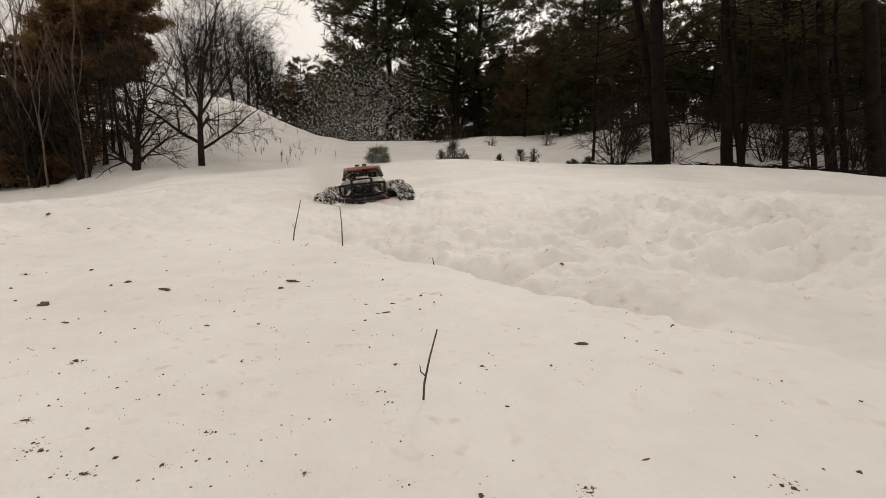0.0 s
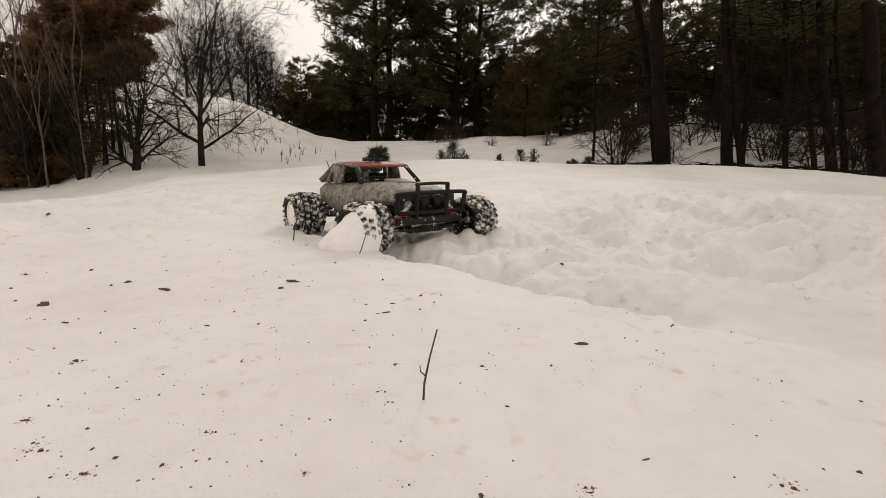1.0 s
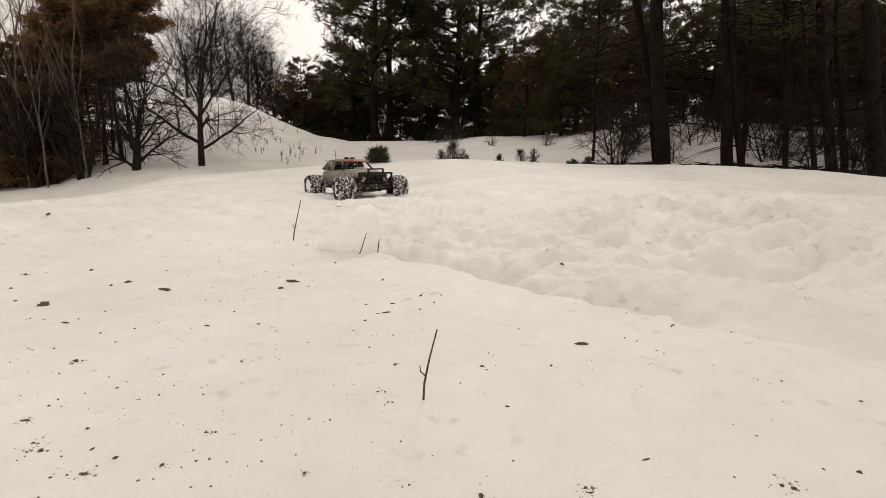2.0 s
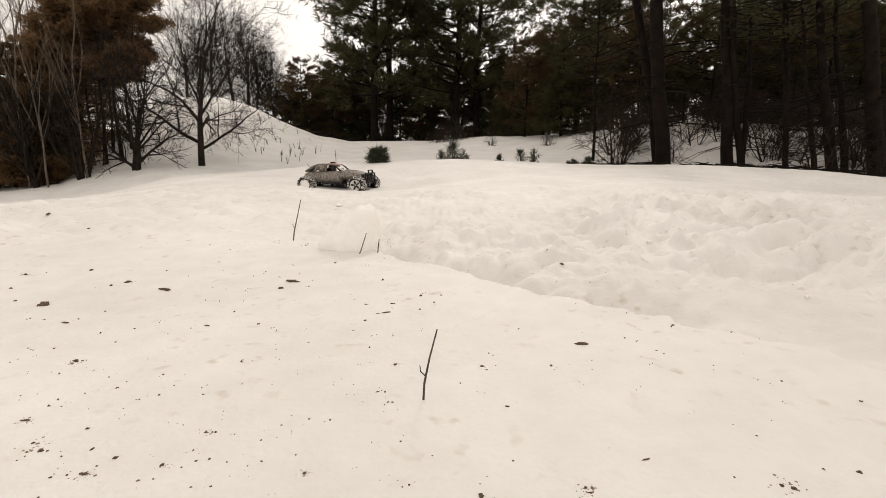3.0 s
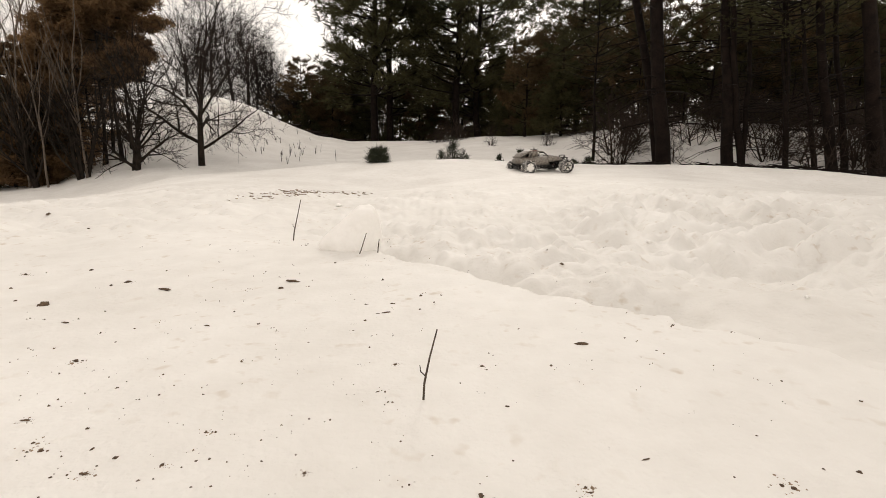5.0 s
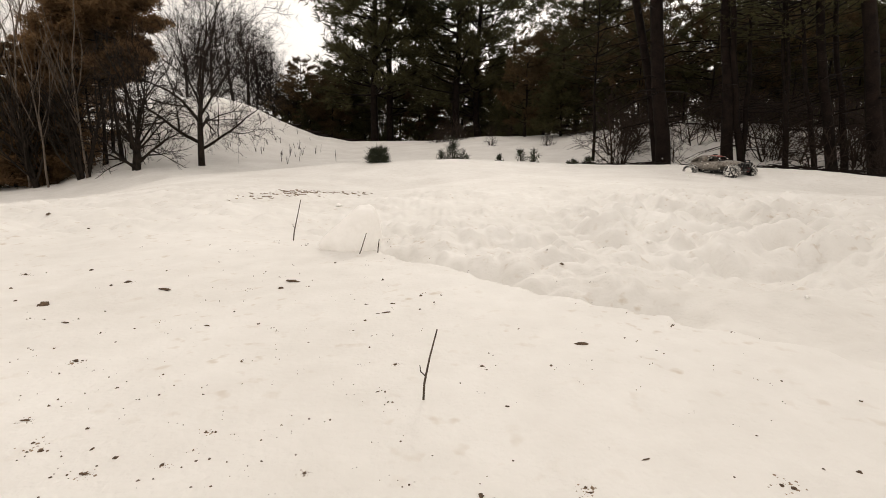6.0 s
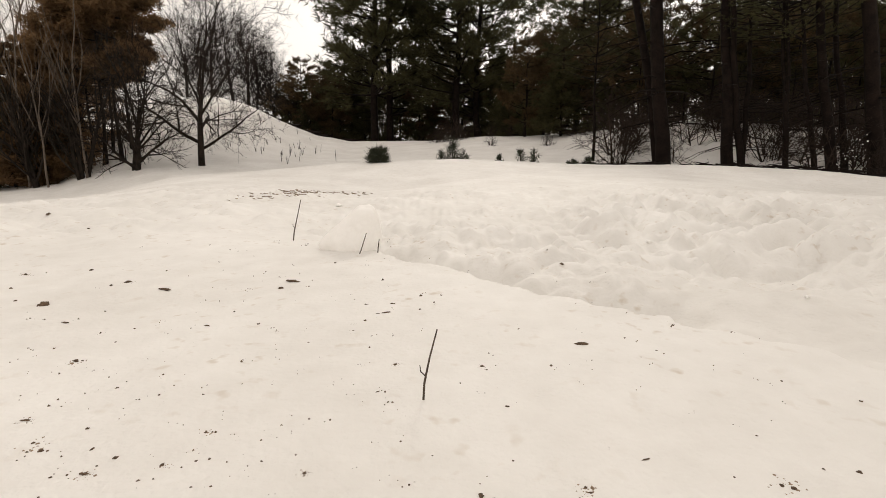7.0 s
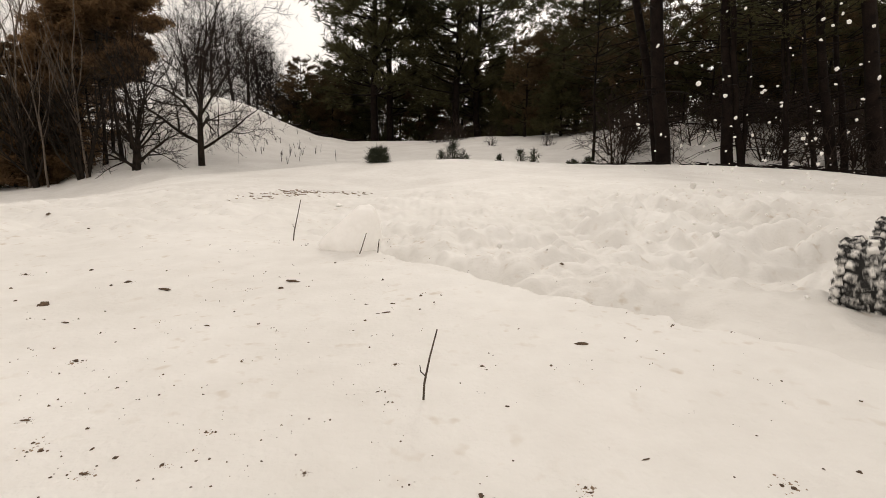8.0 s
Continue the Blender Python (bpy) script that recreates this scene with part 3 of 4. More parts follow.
# fallen branches along the wood's edge
def fallen_log(seed, x, y, length, radius, turn):
    rng = np.random.default_rng(seed)
    t = empty("fallen_branch", pose(x, y, down(x, y) + 0.02, 0, 0, turn), "dark fallen branch lying at the wood's edge", "branch", "fallen branches")
    s = Soup()
    n = 8
    path = [(length * (i / (n - 1) - 0.5), rng.normal() * 0.03, radius * 0.6 + rng.normal() * 0.012) for i in range(n)]
    s.tube(path, [radius * (1 - 0.5 * i / n) for i in range(n)], 7)
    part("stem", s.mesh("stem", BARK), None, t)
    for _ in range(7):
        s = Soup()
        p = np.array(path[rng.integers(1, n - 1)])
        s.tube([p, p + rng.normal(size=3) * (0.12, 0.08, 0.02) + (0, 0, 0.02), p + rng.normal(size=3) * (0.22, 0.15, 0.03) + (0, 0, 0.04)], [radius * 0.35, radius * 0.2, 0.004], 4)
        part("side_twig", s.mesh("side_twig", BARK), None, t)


for i in range(24):
    a = radians(13.5 + i * 1.35)
    r = 9.0 + 0.25 * math.sin(i * 2.3)
    fallen_log(60 + i, r * math.sin(a), r * math.cos(a), 0.5 + 0.6 * math.sin(i * 1.7) ** 2, 0.014 + 0.008 * (i % 3), -18 * i % 50 - math.degrees(a))


# ---- the remote-controlled truck: forward is +y, wheels touch z = 0 ----
def loft(sections, closed_ends=True):
    """Skins closed rings of equal count."""
    bm = bmesh.new()
    rings = [[bm.verts.new(p) for p in s] for s in sections]
    k = len(rings[0])
    for a, b in zip(rings, rings[1:]):
        for j in range(k):
            bm.faces.new((a[j], a[(j + 1) % k], b[(j + 1) % k], b[j]))
    if closed_ends:
        bm.faces.new(rings[0][::-1])
        bm.faces.new(rings[-1])
    return bm


def rounded(bm, width=0.006, segments=2):
    bmesh.ops.bevel(bm, geom=[e for e in bm.edges if e.calc_face_angle(0) > 0.5], offset=width, segments=segments, affect="EDGES", clamp_overlap=True)
    return bm


def box(x0, x1, y0, y1, z0, z1, r=0.005):
    return rounded(loft([[(x0, y, z0), (x1, y, z0), (x1, y, z1), (x0, y, z1)] for y in (y0, y1)]), r)


def pipe(paths, r, sides=7):
    s = Soup()
    for p in paths:
        s.tube(p, [r] * len(p), sides)
    return s


def lathe(profile, n=36):
    """Turns (radius, across) points round the x axis."""
    bm = bmesh.new()
    rings = []
    for i in range(n):
        a = 2 * math.pi * i / n
        rings.append([bm.verts.new((w, r * math.cos(a), r * math.sin(a))) for r, w in profile])
    for i in range(n):
        p, q = rings[i], rings[(i + 1) % n]
        for j in range(len(profile) - 1):
            bm.faces.new((p[j], q[j], q[j + 1], p[j + 1]))
    return bm


def arc(points, n=6):
    """A smooth run through a few points."""
    pts = [Vector(p) for p in points]
    res = []
    for i in range(len(pts) - 1):
        p0, p1, p2, p3 = pts[max(i - 1, 0)], pts[i], pts[i + 1], pts[min(i + 2, len(pts) - 1)]
        for k in range(n):
            t = k / n
            res.append(0.5 * ((2 * p1) + (p2 - p0) * t + (2 * p0 - 5 * p1 + 4 * p2 - p3) * t * t + (3 * p1 - p0 - 3 * p2 + p3) * t ** 3))
    return [tuple(p) for p in res + [pts[-1]]]


WHEELS = {"RF": (0.2235, 0.275, 0.087), "LF": (-0.2235, 0.275, 0.087), "RR": (0.2235, -0.262, 0.087), "LR": (-0.2235, -0.262, 0.087)}


def wheel(parent, x, y, z):
    side = 1 if x > 0 else -1
    hub = part("wheel", lathe([(0.0, -0.03 * side), (0.012, -0.03 * side), (0.014, 0.012 * side), (0.008, 0.02 * side), (0.0, 0.02 * side)], 12), STEEL, parent, at=pose(x, y, z))
    part("tyre", lathe([(0.046, -0.047), (0.055, -0.055), (0.063, -0.054), (0.0690, -0.046), (0.0725, -0.034), (0.0742, -0.018), (0.0748, 0.0), (0.0742, 0.018), (0.0725, 0.034), (0.0690, 0.046), (0.063, 0.054), (0.055, 0.055), (0.046, 0.047)], 40), RUBBER, hub, "knobbly black tyre caked with snow")
    # tread blocks
    def block(w, h, ln):
        return loft([[(-w, -ln, 0), (w, -ln, 0), (w, ln, 0), (-w, ln, 0)], [(-w * 0.8, -ln * 0.75, h), (w * 0.8, -ln * 0.75, h), (w * 0.8, ln * 0.75, h), (-w * 0.8, ln * 0.75, h)]])
    tread = bmesh.new()
    for row, (off, drop, cant) in enumerate([(-0.050, 0.0085, -48), (-0.034, 0.0028, -18), (-0.0115, 0.0008, -4), (0.0115, 0.0008, 4), (0.034, 0.0028, 18), (0.050, 0.0085, 48)]):
        for k in range(21):
            a = 360 * (k + 0.5 * (row % 2)) / 21
            b = block(0.0088, 0.0085, 0.0072)
            b.transform(pose(0, 0, 0, a) @ pose(off, 0, 0.0738 - drop, 0, cant, 14 * (1 if row % 2 else -1)))
            tmp = bpy.data.meshes.new("block")
            b.to_mesh(tmp)
            b.free()
            tread.from_mesh(tmp)
            bpy.data.meshes.remove(tmp)
    part("tread", tread, LUG, hub, "rows of square tread blocks", smooth=False)
    part("rim", lathe([(0.052, 0.046 * side), (0.050, 0.050 * side), (0.044, 0.048 * side), (0.041, 0.036 * side), (0.030, 0.030 * side), (0.014, 0.034 * side), (0.0, 0.034 * side)], 32), RIM, hub, "pale rim packed with snow")
    part("inner_rim", lathe([(0.050, -0.046 * side), (0.044, -0.046 * side), (0.040, -0.01 * side), (0.0, -0.008 * side)], 32), BLACK, hub)
    if y < 0:
        part("packed_snow", lathe([(0.046, 0.040 * side), (0.034, 0.049 * side), (0.016, 0.053 * side), (0.0, 0.054 * side)], 24), LOOSE, hub, "snow packed into the rim")
    spokes = bmesh.new()
    for k in range(5):
        b = loft([[(0.036 * side, -0.006, 0.008), (0.044 * side, -0.004, 0.008), (0.044 * side, 0.004, 0.008), (0.036 * side, 0.006, 0.008)],
                  [(0.036 * side, -0.008, 0.044), (0.046 * side, -0.006, 0.044), (0.046 * side, 0.006, 0.044), (0.036 * side, 0.008, 0.044)]])
        b.transform(pose(0, 0, 0, 72 * k))
        tmp = bpy.data.meshes.new("spoke")
        b.to_mesh(tmp)
        b.free()
        spokes.from_mesh(tmp)
        bpy.data.meshes.remove(tmp)
    part("spokes", spokes, BLACK, hub, "dark five-armed rim centre")
    for ob in (hub, *hub.children):
        for v in ob.data.vertices:
            v.co = v.co * 1.09
    return hub


def body_ring(y, half, sill, belt, top, crown):
    """A closed cross-section of the body at y."""
    return [(-half * 0.82, y, sill), (-half * 0.98, y, sill + 0.012), (-half, y, (sill + belt) / 2), (-half * 0.97, y, belt), (-half * 0.80, y, top), (-half * 0.4, y, top + crown), (0, y, top + crown * 1.3),
            (half * 0.4, y, top + crown), (half * 0.80, y, top), (half * 0.97, y, belt), (half, y, (sill + belt) / 2), (half * 0.98, y, sill + 0.012), (half * 0.82, y, sill)]


def rc_truck():
    t = empty("remote_controlled_truck", pose(0, 3, 0), "toy monster truck with tan body, red roof and snowy tyres", "toy truck")
    # lower tub under the windows, and the bonnet in front
    part("body", rounded(loft([body_ring(-0.255, 0.088, 0.135, 0.165, 0.178, 0.002), body_ring(-0.22, 0.112, 0.115, 0.172, 0.190, 0.003), body_ring(-0.10, 0.122, 0.098, 0.172, 0.196, 0.003),
                               body_ring(0.03, 0.122, 0.095, 0.176, 0.200, 0.003), body_ring(0.075, 0.122, 0.098, 0.178, 0.203, 0.004)]), 0.004), SHELL, t, "tan camouflaged body shell dusted with snow")
    part("bonnet", rounded(loft([body_ring(0.0755, 0.120, 0.130, 0.178, 0.203, 0.005), body_ring(0.14, 0.117, 0.138, 0.176, 0.200, 0.009), body_ring(0.20, 0.110, 0.142, 0.172, 0.194, 0.010),
                                 body_ring(0.245, 0.100, 0.142, 0.165, 0.183, 0.008), body_ring(0.262, 0.088, 0.142, 0.156, 0.168, 0.004)]), 0.004), SHELL, t, "tan bonnet dusted with snow")
    part("bonnet_scoop", rounded(loft([[(-0.035, 0.09, 0.206), (0.035, 0.09, 0.206), (0.03, 0.09, 0.222), (-0.03, 0.09, 0.222)], [(-0.03, 0.18, 0.204), (0.03, 0.18, 0.204), (0.026, 0.18, 0.211), (-0.026, 0.18, 0.211)]]), 0.004), SHELL, t)
    for sx in (-1, 1):
        part("side_step", box(sx * 0.128 - 0.010, sx * 0.128 + 0.010, -0.085, 0.085, 0.085, 0.10, 0.004), BLACK, t)
    # cab: pillars, roof, back
    part("roof_panel", rounded(loft([[(-0.082, 0.022, 0.272), (0.082, 0.022, 0.272), (0.078, 0.022, 0.281), (-0.078, 0.022, 0.281)], [(-0.092, -0.045, 0.283), (0.092, -0.045, 0.283), (0.086, -0.045, 0.296), (-0.086, -0.045, 0.296)],
                                     [(-0.09, -0.125, 0.280), (0.09, -0.125, 0.280), (0.084, -0.125, 0.291), (-0.084, -0.125, 0.291)]]), 0.004), RED, t, "faded red roof panel")
    part("rear_roof", rounded(loft([[(-0.09, -0.126, 0.279), (0.09, -0.126, 0.279), (0.084, -0.126, 0.290), (-0.084, -0.126, 0.290)], [(-0.092, -0.185, 0.252), (0.092, -0.185, 0.252), (0.088, -0.185, 0.264), (-0.088, -0.185, 0.264)],
                                    [(-0.098, -0.238, 0.192), (0.098, -0.238, 0.192), (0.096, -0.244, 0.205), (-0.096, -0.244, 0.205)]]), 0.004), SHELL, t)
    for sx in (-1, 1):
        for name, pts in (("front_pillar", [(sx * 0.100, 0.076, 0.204), (sx * 0.086, 0.024, 0.272)]), ("door_pillar", [(sx * 0.108, -0.055, 0.198), (sx * 0.091, -0.052, 0.284)]),
                          ("rear_pillar", [(sx * 0.108, -0.150, 0.196), (sx * 0.092, -0.128, 0.281)]), ("roof_rail", [(sx * 0.087, 0.022, 0.275), (sx * 0.093, -0.05, 0.287), (sx * 0.091, -0.13, 0.282), (sx * 0.098, -0.235, 0.205)])):
            s = Soup()
            s.tube(pts, [0.0075] * len(pts), 7)
            part(name, s.mesh(name, SHELL if name != "front_pillar" else BLACK), None, t)
        part("door_net", box(sx * 0.100 - 0.003, sx * 0.100 + 0.003, -0.118, -0.062, 0.199, 0.278, 0.002), SHELL, t)
    part("sun_visor", box(0.004, 0.074, 0.024, 0.030, 0.255, 0.272, 0.002), BLACK, t)
    for z in (0.215, 0.226):
        part("louvre_slat", box(0.004, 0.070, 0.045, 0.049, z, z + 0.005, 0.001), BLACK, t)
    part("steering_wheel", lathe([(0.018, -0.003), (0.022, 0.0), (0.018, 0.003), (0.0155, 0.0), (0.018, -0.003)], 16), BLACK, t, at=pose(-0.04, 0.035, 0.215, 0, 0, 90) @ pose(0, 0, 0, 0, 25))
    for x in (-0.045, 0.045):
        part("seat", box(x - 0.03, x + 0.03, -0.10, -0.085, 0.198, 0.240, 0.006), BLACK, t)
    for x in (-0.028, 0.012):
        part("roof_lamp", box(x, x + 0.024, -0.042, -0.020, 0.2985, 0.314, 0.003), BLACK, t)
    # front: grille, lamps, bull bar
    part("grille", box(-0.092, 0.092, 0.250, 0.272, 0.088, 0.174, 0.004), BLACK, t, "black slotted grille")
    for x in (-0.045, -0.0225, 0.0, 0.0225, 0.045):
        part("grille_slot", box(x - 0.004, x + 0.004, 0.2715, 0.276, 0.098, 0.165, 0.001), GLOSS_BLACK, t)
    for x in (-0.064, 0.064):
        part("headlight", lathe([(0.0, 0.004), (0.012, 0.003), (0.015, 0.0), (0.015, -0.01), (0.0, -0.01)], 16), LENS, t, "round clear headlight", at=pose(x, 0.277, 0.145, 0, 0, 90))
    for x in (-0.022, 0.022):
        part("spot_lamp", lathe([(0.0, 0.012), (0.016, 0.010), (0.019, 0.004), (0.017, -0.012), (0.0, -0.016)], 16), GLOSS_BLACK, t, "black round spot lamp", at=pose(x, 0.288, 0.158, 0, 0, 90))
    part("bull_bar", pipe([arc([(-0.104, 0.290, 0.122), (-0.108, 0.298, 0.170), (-0.094, 0.298, 0.182), (0.094, 0.298, 0.182), (0.108, 0.298, 0.170), (0.104, 0.290, 0.122)]),
                           arc([(-0.047, 0.290, 0.105), (-0.048, 0.300, 0.200), (-0.040, 0.296, 0.212), (0.040, 0.296, 0.212), (0.048, 0.300, 0.200), (0.047, 0.290, 0.105)]),
                           [(-0.104, 0.290, 0.122), (0.104, 0.290, 0.122)], [(-0.047, 0.290, 0.108), (-0.045, 0.22, 0.100)], [(0.047, 0.290, 0.108), (0.045, 0.22, 0.100)]], 0.0065).mesh("bull_bar", GLOSS_BLACK), None, t, "black tubular bull bar")
    part("bumper", box(-0.105, 0.105, 0.262, 0.292, 0.086, 0.108, 0.006), BLACK, t)
    part("skid_plate", rounded(loft([[(-0.06, 0.20, 0.050), (0.06, 0.20, 0.050), (0.06, 0.20, 0.056), (-0.06, 0.20, 0.056)], [(-0.05, 0.285, 0.082), (0.05, 0.285, 0.082), (0.05, 0.283, 0.090), (-0.05, 0.283, 0.090)]]), 0.002), STEEL, t)
    # chassis and running gear
    part("chassis", box(-0.055, 0.055, -0.22, 0.21, 0.056, 0.094, 0.006), BLACK, t)
    part("battery_box", box(-0.095, -0.057, -0.10, 0.09, 0.062, 0.094, 0.004), BLACK, t)
    part("motor", lathe([(0.0, -0.035), (0.020, -0.035), (0.022, 0.0), (0.020, 0.035), (0.0, 0.035)], 18), STEEL, t, at=pose(0.078, -0.06, 0.080, 0, 0, 90))
    part("rear_bumper", pipe([arc([(-0.07, -0.22, 0.09), (-0.08, -0.285, 0.10), (0.08, -0.285, 0.10), (0.07, -0.22, 0.09)])], 0.006).mesh("rear_bumper", GLOSS_BLACK), None, t)
    for y in (0.19, -0.18):
        part("gearbox", rounded(loft([[(-0.03, y - 0.035, 0.06), (0.03, y - 0.035, 0.06), (0.025, y - 0.03, 0.115), (-0.025, y - 0.03, 0.115)], [(-0.03, y + 0.035, 0.06), (0.03, y + 0.035, 0.06), (0.025, y + 0.03, 0.115), (-0.025, y + 0.03, 0.115)]]), 0.006), BLACK, t)
        for sx in (-1, 1):
            part("lower_arm", pipe([[(sx * 0.03, y - 0.03, 0.068), (sx * 0.125, y, 0.070)], [(sx * 0.03, y + 0.03, 0.068), (sx * 0.125, y, 0.070)]], 0.0055, 6).mesh("lower_arm", BLACK), None, t)
            part("drive_shaft", pipe([[(sx * 0.03, y, 0.08), (sx * 0.145, y, 0.08)]], 0.005, 8).mesh("drive_shaft", STEEL), None, t)
            part("damper", pipe([[(sx * 0.05, y + 0.03, 0.150), (sx * 0.112, y + 0.012, 0.076)]], 0.0065, 8).mesh("damper", STEEL), None, t)
            coil = [(sx * (0.056 + 0.05 * k / 60) + 0.011 * math.cos(k * 0.75), y + 0.028 - 0.015 * k / 60 + 0.011 * math.sin(k * 0.75), 0.128 - 0.046 * k / 60) for k in range(61)]
            s = Soup()
            s.tube(coil, [0.0022] * 61, 4)
            part("spring", s.mesh("spring", RED_COIL), None, t, "red coil spring")
    part("antenna", pipe([[(0.07, -0.20, 0.22), (0.075, -0.235, 0.30)]], 0.0015, 5).mesh("antenna", GLOSS_BLACK), None, t)
    # stretch the drawn half-size plan to the true length, width and low roof
    for ob in t.children:
        kind = ob.name.split(".")[0]
        wide = 1.40 if kind in ("lower_arm", "drive_shaft", "damper", "spring") else 1.25
        gear = kind in ("lower_arm", "drive_shaft", "damper", "spring", "gearbox", "chassis")
        along = lambda y: y * 1.45 if gear else y * 1.23 - 0.027
        squat = lambda z: z * 1.09 if z < 0.2 else 0.218 + (z - 0.2) * 0.84
        base = ob.location.copy()
        if base.length > 0:
            ob.location = (base.x * wide, along(base.y), squat(base.z))
        else:
            for v in ob.data.vertices:
                v.co = (v.co.x * wide, along(v.co.y), squat(v.co.z))
    return t, {k: wheel(t, *p) for k, p in WHEELS.items()}


truck, truck_wheels = rc_truck()


# ---- stalks, crumbs and snow lumps ----
def stalk(points, r, label, bits=0):
    """A dry stem rooted at its origin."""
    s = Soup()
    n = len(points)
    s.tube([(0, 0, -0.03)] + list(points), [r] + [r * (1 - 0.6 * i / n) for i in range(n)], 6)
    for k in range(bits):
        p = np.array(points[1 + k % (n - 1)]) * 0.55
        s.tube([p, p + np.array([-0.006, 0.0, 0.006]), p + np.array([-0.007, 0, 0.014])], [r * 0.6, r * 0.5, r * 0.3], 4)
    return tagged(new("dry_stalk", s.mesh("dry_stalk", STRAW)), label, "plant stalk", "dry stalks")


big_stalk = stalk([(0.003, 0, 0.02), (0.009, 0.001, 0.05), (0.0175, 0.002, 0.083)], 0.0014, "dark dry weed stalk sticking out of the crust", 1)
big_stalk.matrix_basis = pose(-0.024, 0.499, down(-0.024, 0.499))
side_stalk = stalk([(0.008, 0, 0.03), (0.02, 0.004, 0.08), (0.036, 0.004, 0.142)], 0.0022, "thin dry weed stalk beside the wheel track", 1)
side_stalk.matrix_basis = pose(-0.527, 1.639, down(-0.527, 1.639))
bent_stalk = stalk([(0.0, 0, 0.03), (0.001, 0, 0.07), (-0.002, 0.0, 0.125)], 0.0022, "thin dry weed stalk knocked over by the truck")
short_stalk = stalk([(0.002, 0, 0.015), (0.005, 0, 0.042)], 0.0018, "short dry weed stalk poking from the crust")
far_stalk = stalk([(0.0, 0, 0.015), (-0.002, 0, 0.033)], 0.0018, "short pale weed stalk in the churned snow")


def crumb(seed, size, mat=DEBRIS):
    rng = np.random.default_rng(seed)
    bm = bmesh.new()
    bmesh.ops.create_icosphere(bm, subdivisions=2, radius=1)
    k = rng.uniform(0.6, 1.4, 3)
    for v in bm.verts:
        v.co = Vector((v.co.x * size * k[0], v.co.y * size * k[1] * 0.8, v.co.z * size * 0.55)) * (1 + 0.55 * float(noise.noise(v.co * 1.7 + Vector((seed, 0, 0)))) + 0.8 * float(noise.noise(v.co * 3.7 + Vector((0, seed, 0)))))
    me = bpy.data.meshes.new("crumb")
    bm.to_mesh(me)
    bm.free()
    me.materials.append(mat)
    return me


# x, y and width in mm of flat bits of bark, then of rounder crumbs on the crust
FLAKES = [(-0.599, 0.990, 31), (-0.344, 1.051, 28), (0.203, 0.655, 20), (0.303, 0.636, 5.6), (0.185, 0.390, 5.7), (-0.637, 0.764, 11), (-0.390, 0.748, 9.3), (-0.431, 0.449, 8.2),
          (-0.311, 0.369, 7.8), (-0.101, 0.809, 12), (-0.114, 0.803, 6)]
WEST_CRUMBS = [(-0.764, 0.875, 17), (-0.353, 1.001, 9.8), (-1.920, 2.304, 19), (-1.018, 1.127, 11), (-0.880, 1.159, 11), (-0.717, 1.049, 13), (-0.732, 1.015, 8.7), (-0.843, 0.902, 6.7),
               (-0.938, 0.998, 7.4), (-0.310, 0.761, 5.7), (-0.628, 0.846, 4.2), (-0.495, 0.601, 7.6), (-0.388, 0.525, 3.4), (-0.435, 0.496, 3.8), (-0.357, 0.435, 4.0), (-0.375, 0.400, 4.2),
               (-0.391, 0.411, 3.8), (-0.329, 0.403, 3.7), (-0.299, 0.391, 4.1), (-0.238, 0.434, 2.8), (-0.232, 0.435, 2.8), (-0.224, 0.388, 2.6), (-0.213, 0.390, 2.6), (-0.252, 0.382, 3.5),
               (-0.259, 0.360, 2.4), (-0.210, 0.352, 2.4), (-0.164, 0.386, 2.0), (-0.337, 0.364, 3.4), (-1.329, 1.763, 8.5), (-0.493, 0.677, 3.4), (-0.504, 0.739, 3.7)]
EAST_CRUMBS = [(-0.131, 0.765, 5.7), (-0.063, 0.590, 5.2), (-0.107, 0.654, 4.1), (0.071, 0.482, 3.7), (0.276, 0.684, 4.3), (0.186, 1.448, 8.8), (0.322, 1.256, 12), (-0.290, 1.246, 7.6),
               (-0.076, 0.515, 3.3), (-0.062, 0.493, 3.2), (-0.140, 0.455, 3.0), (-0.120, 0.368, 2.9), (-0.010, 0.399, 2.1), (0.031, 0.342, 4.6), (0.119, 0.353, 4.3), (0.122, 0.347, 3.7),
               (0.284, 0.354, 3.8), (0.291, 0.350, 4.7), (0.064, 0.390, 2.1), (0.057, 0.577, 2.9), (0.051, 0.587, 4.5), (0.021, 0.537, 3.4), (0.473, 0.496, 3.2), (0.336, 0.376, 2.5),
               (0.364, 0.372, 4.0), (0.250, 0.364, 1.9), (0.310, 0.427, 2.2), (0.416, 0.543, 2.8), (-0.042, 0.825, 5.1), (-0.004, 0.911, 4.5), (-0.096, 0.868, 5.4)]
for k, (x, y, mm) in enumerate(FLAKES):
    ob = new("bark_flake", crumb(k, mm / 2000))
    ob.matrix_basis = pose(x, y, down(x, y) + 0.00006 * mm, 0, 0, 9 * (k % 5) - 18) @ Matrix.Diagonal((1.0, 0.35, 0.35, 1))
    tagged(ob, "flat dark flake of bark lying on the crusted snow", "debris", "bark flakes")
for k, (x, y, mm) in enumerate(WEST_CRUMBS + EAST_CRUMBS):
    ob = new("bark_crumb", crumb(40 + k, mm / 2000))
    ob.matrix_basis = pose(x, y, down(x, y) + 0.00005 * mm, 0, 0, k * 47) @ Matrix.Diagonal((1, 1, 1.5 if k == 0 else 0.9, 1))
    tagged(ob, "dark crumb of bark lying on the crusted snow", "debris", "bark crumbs")


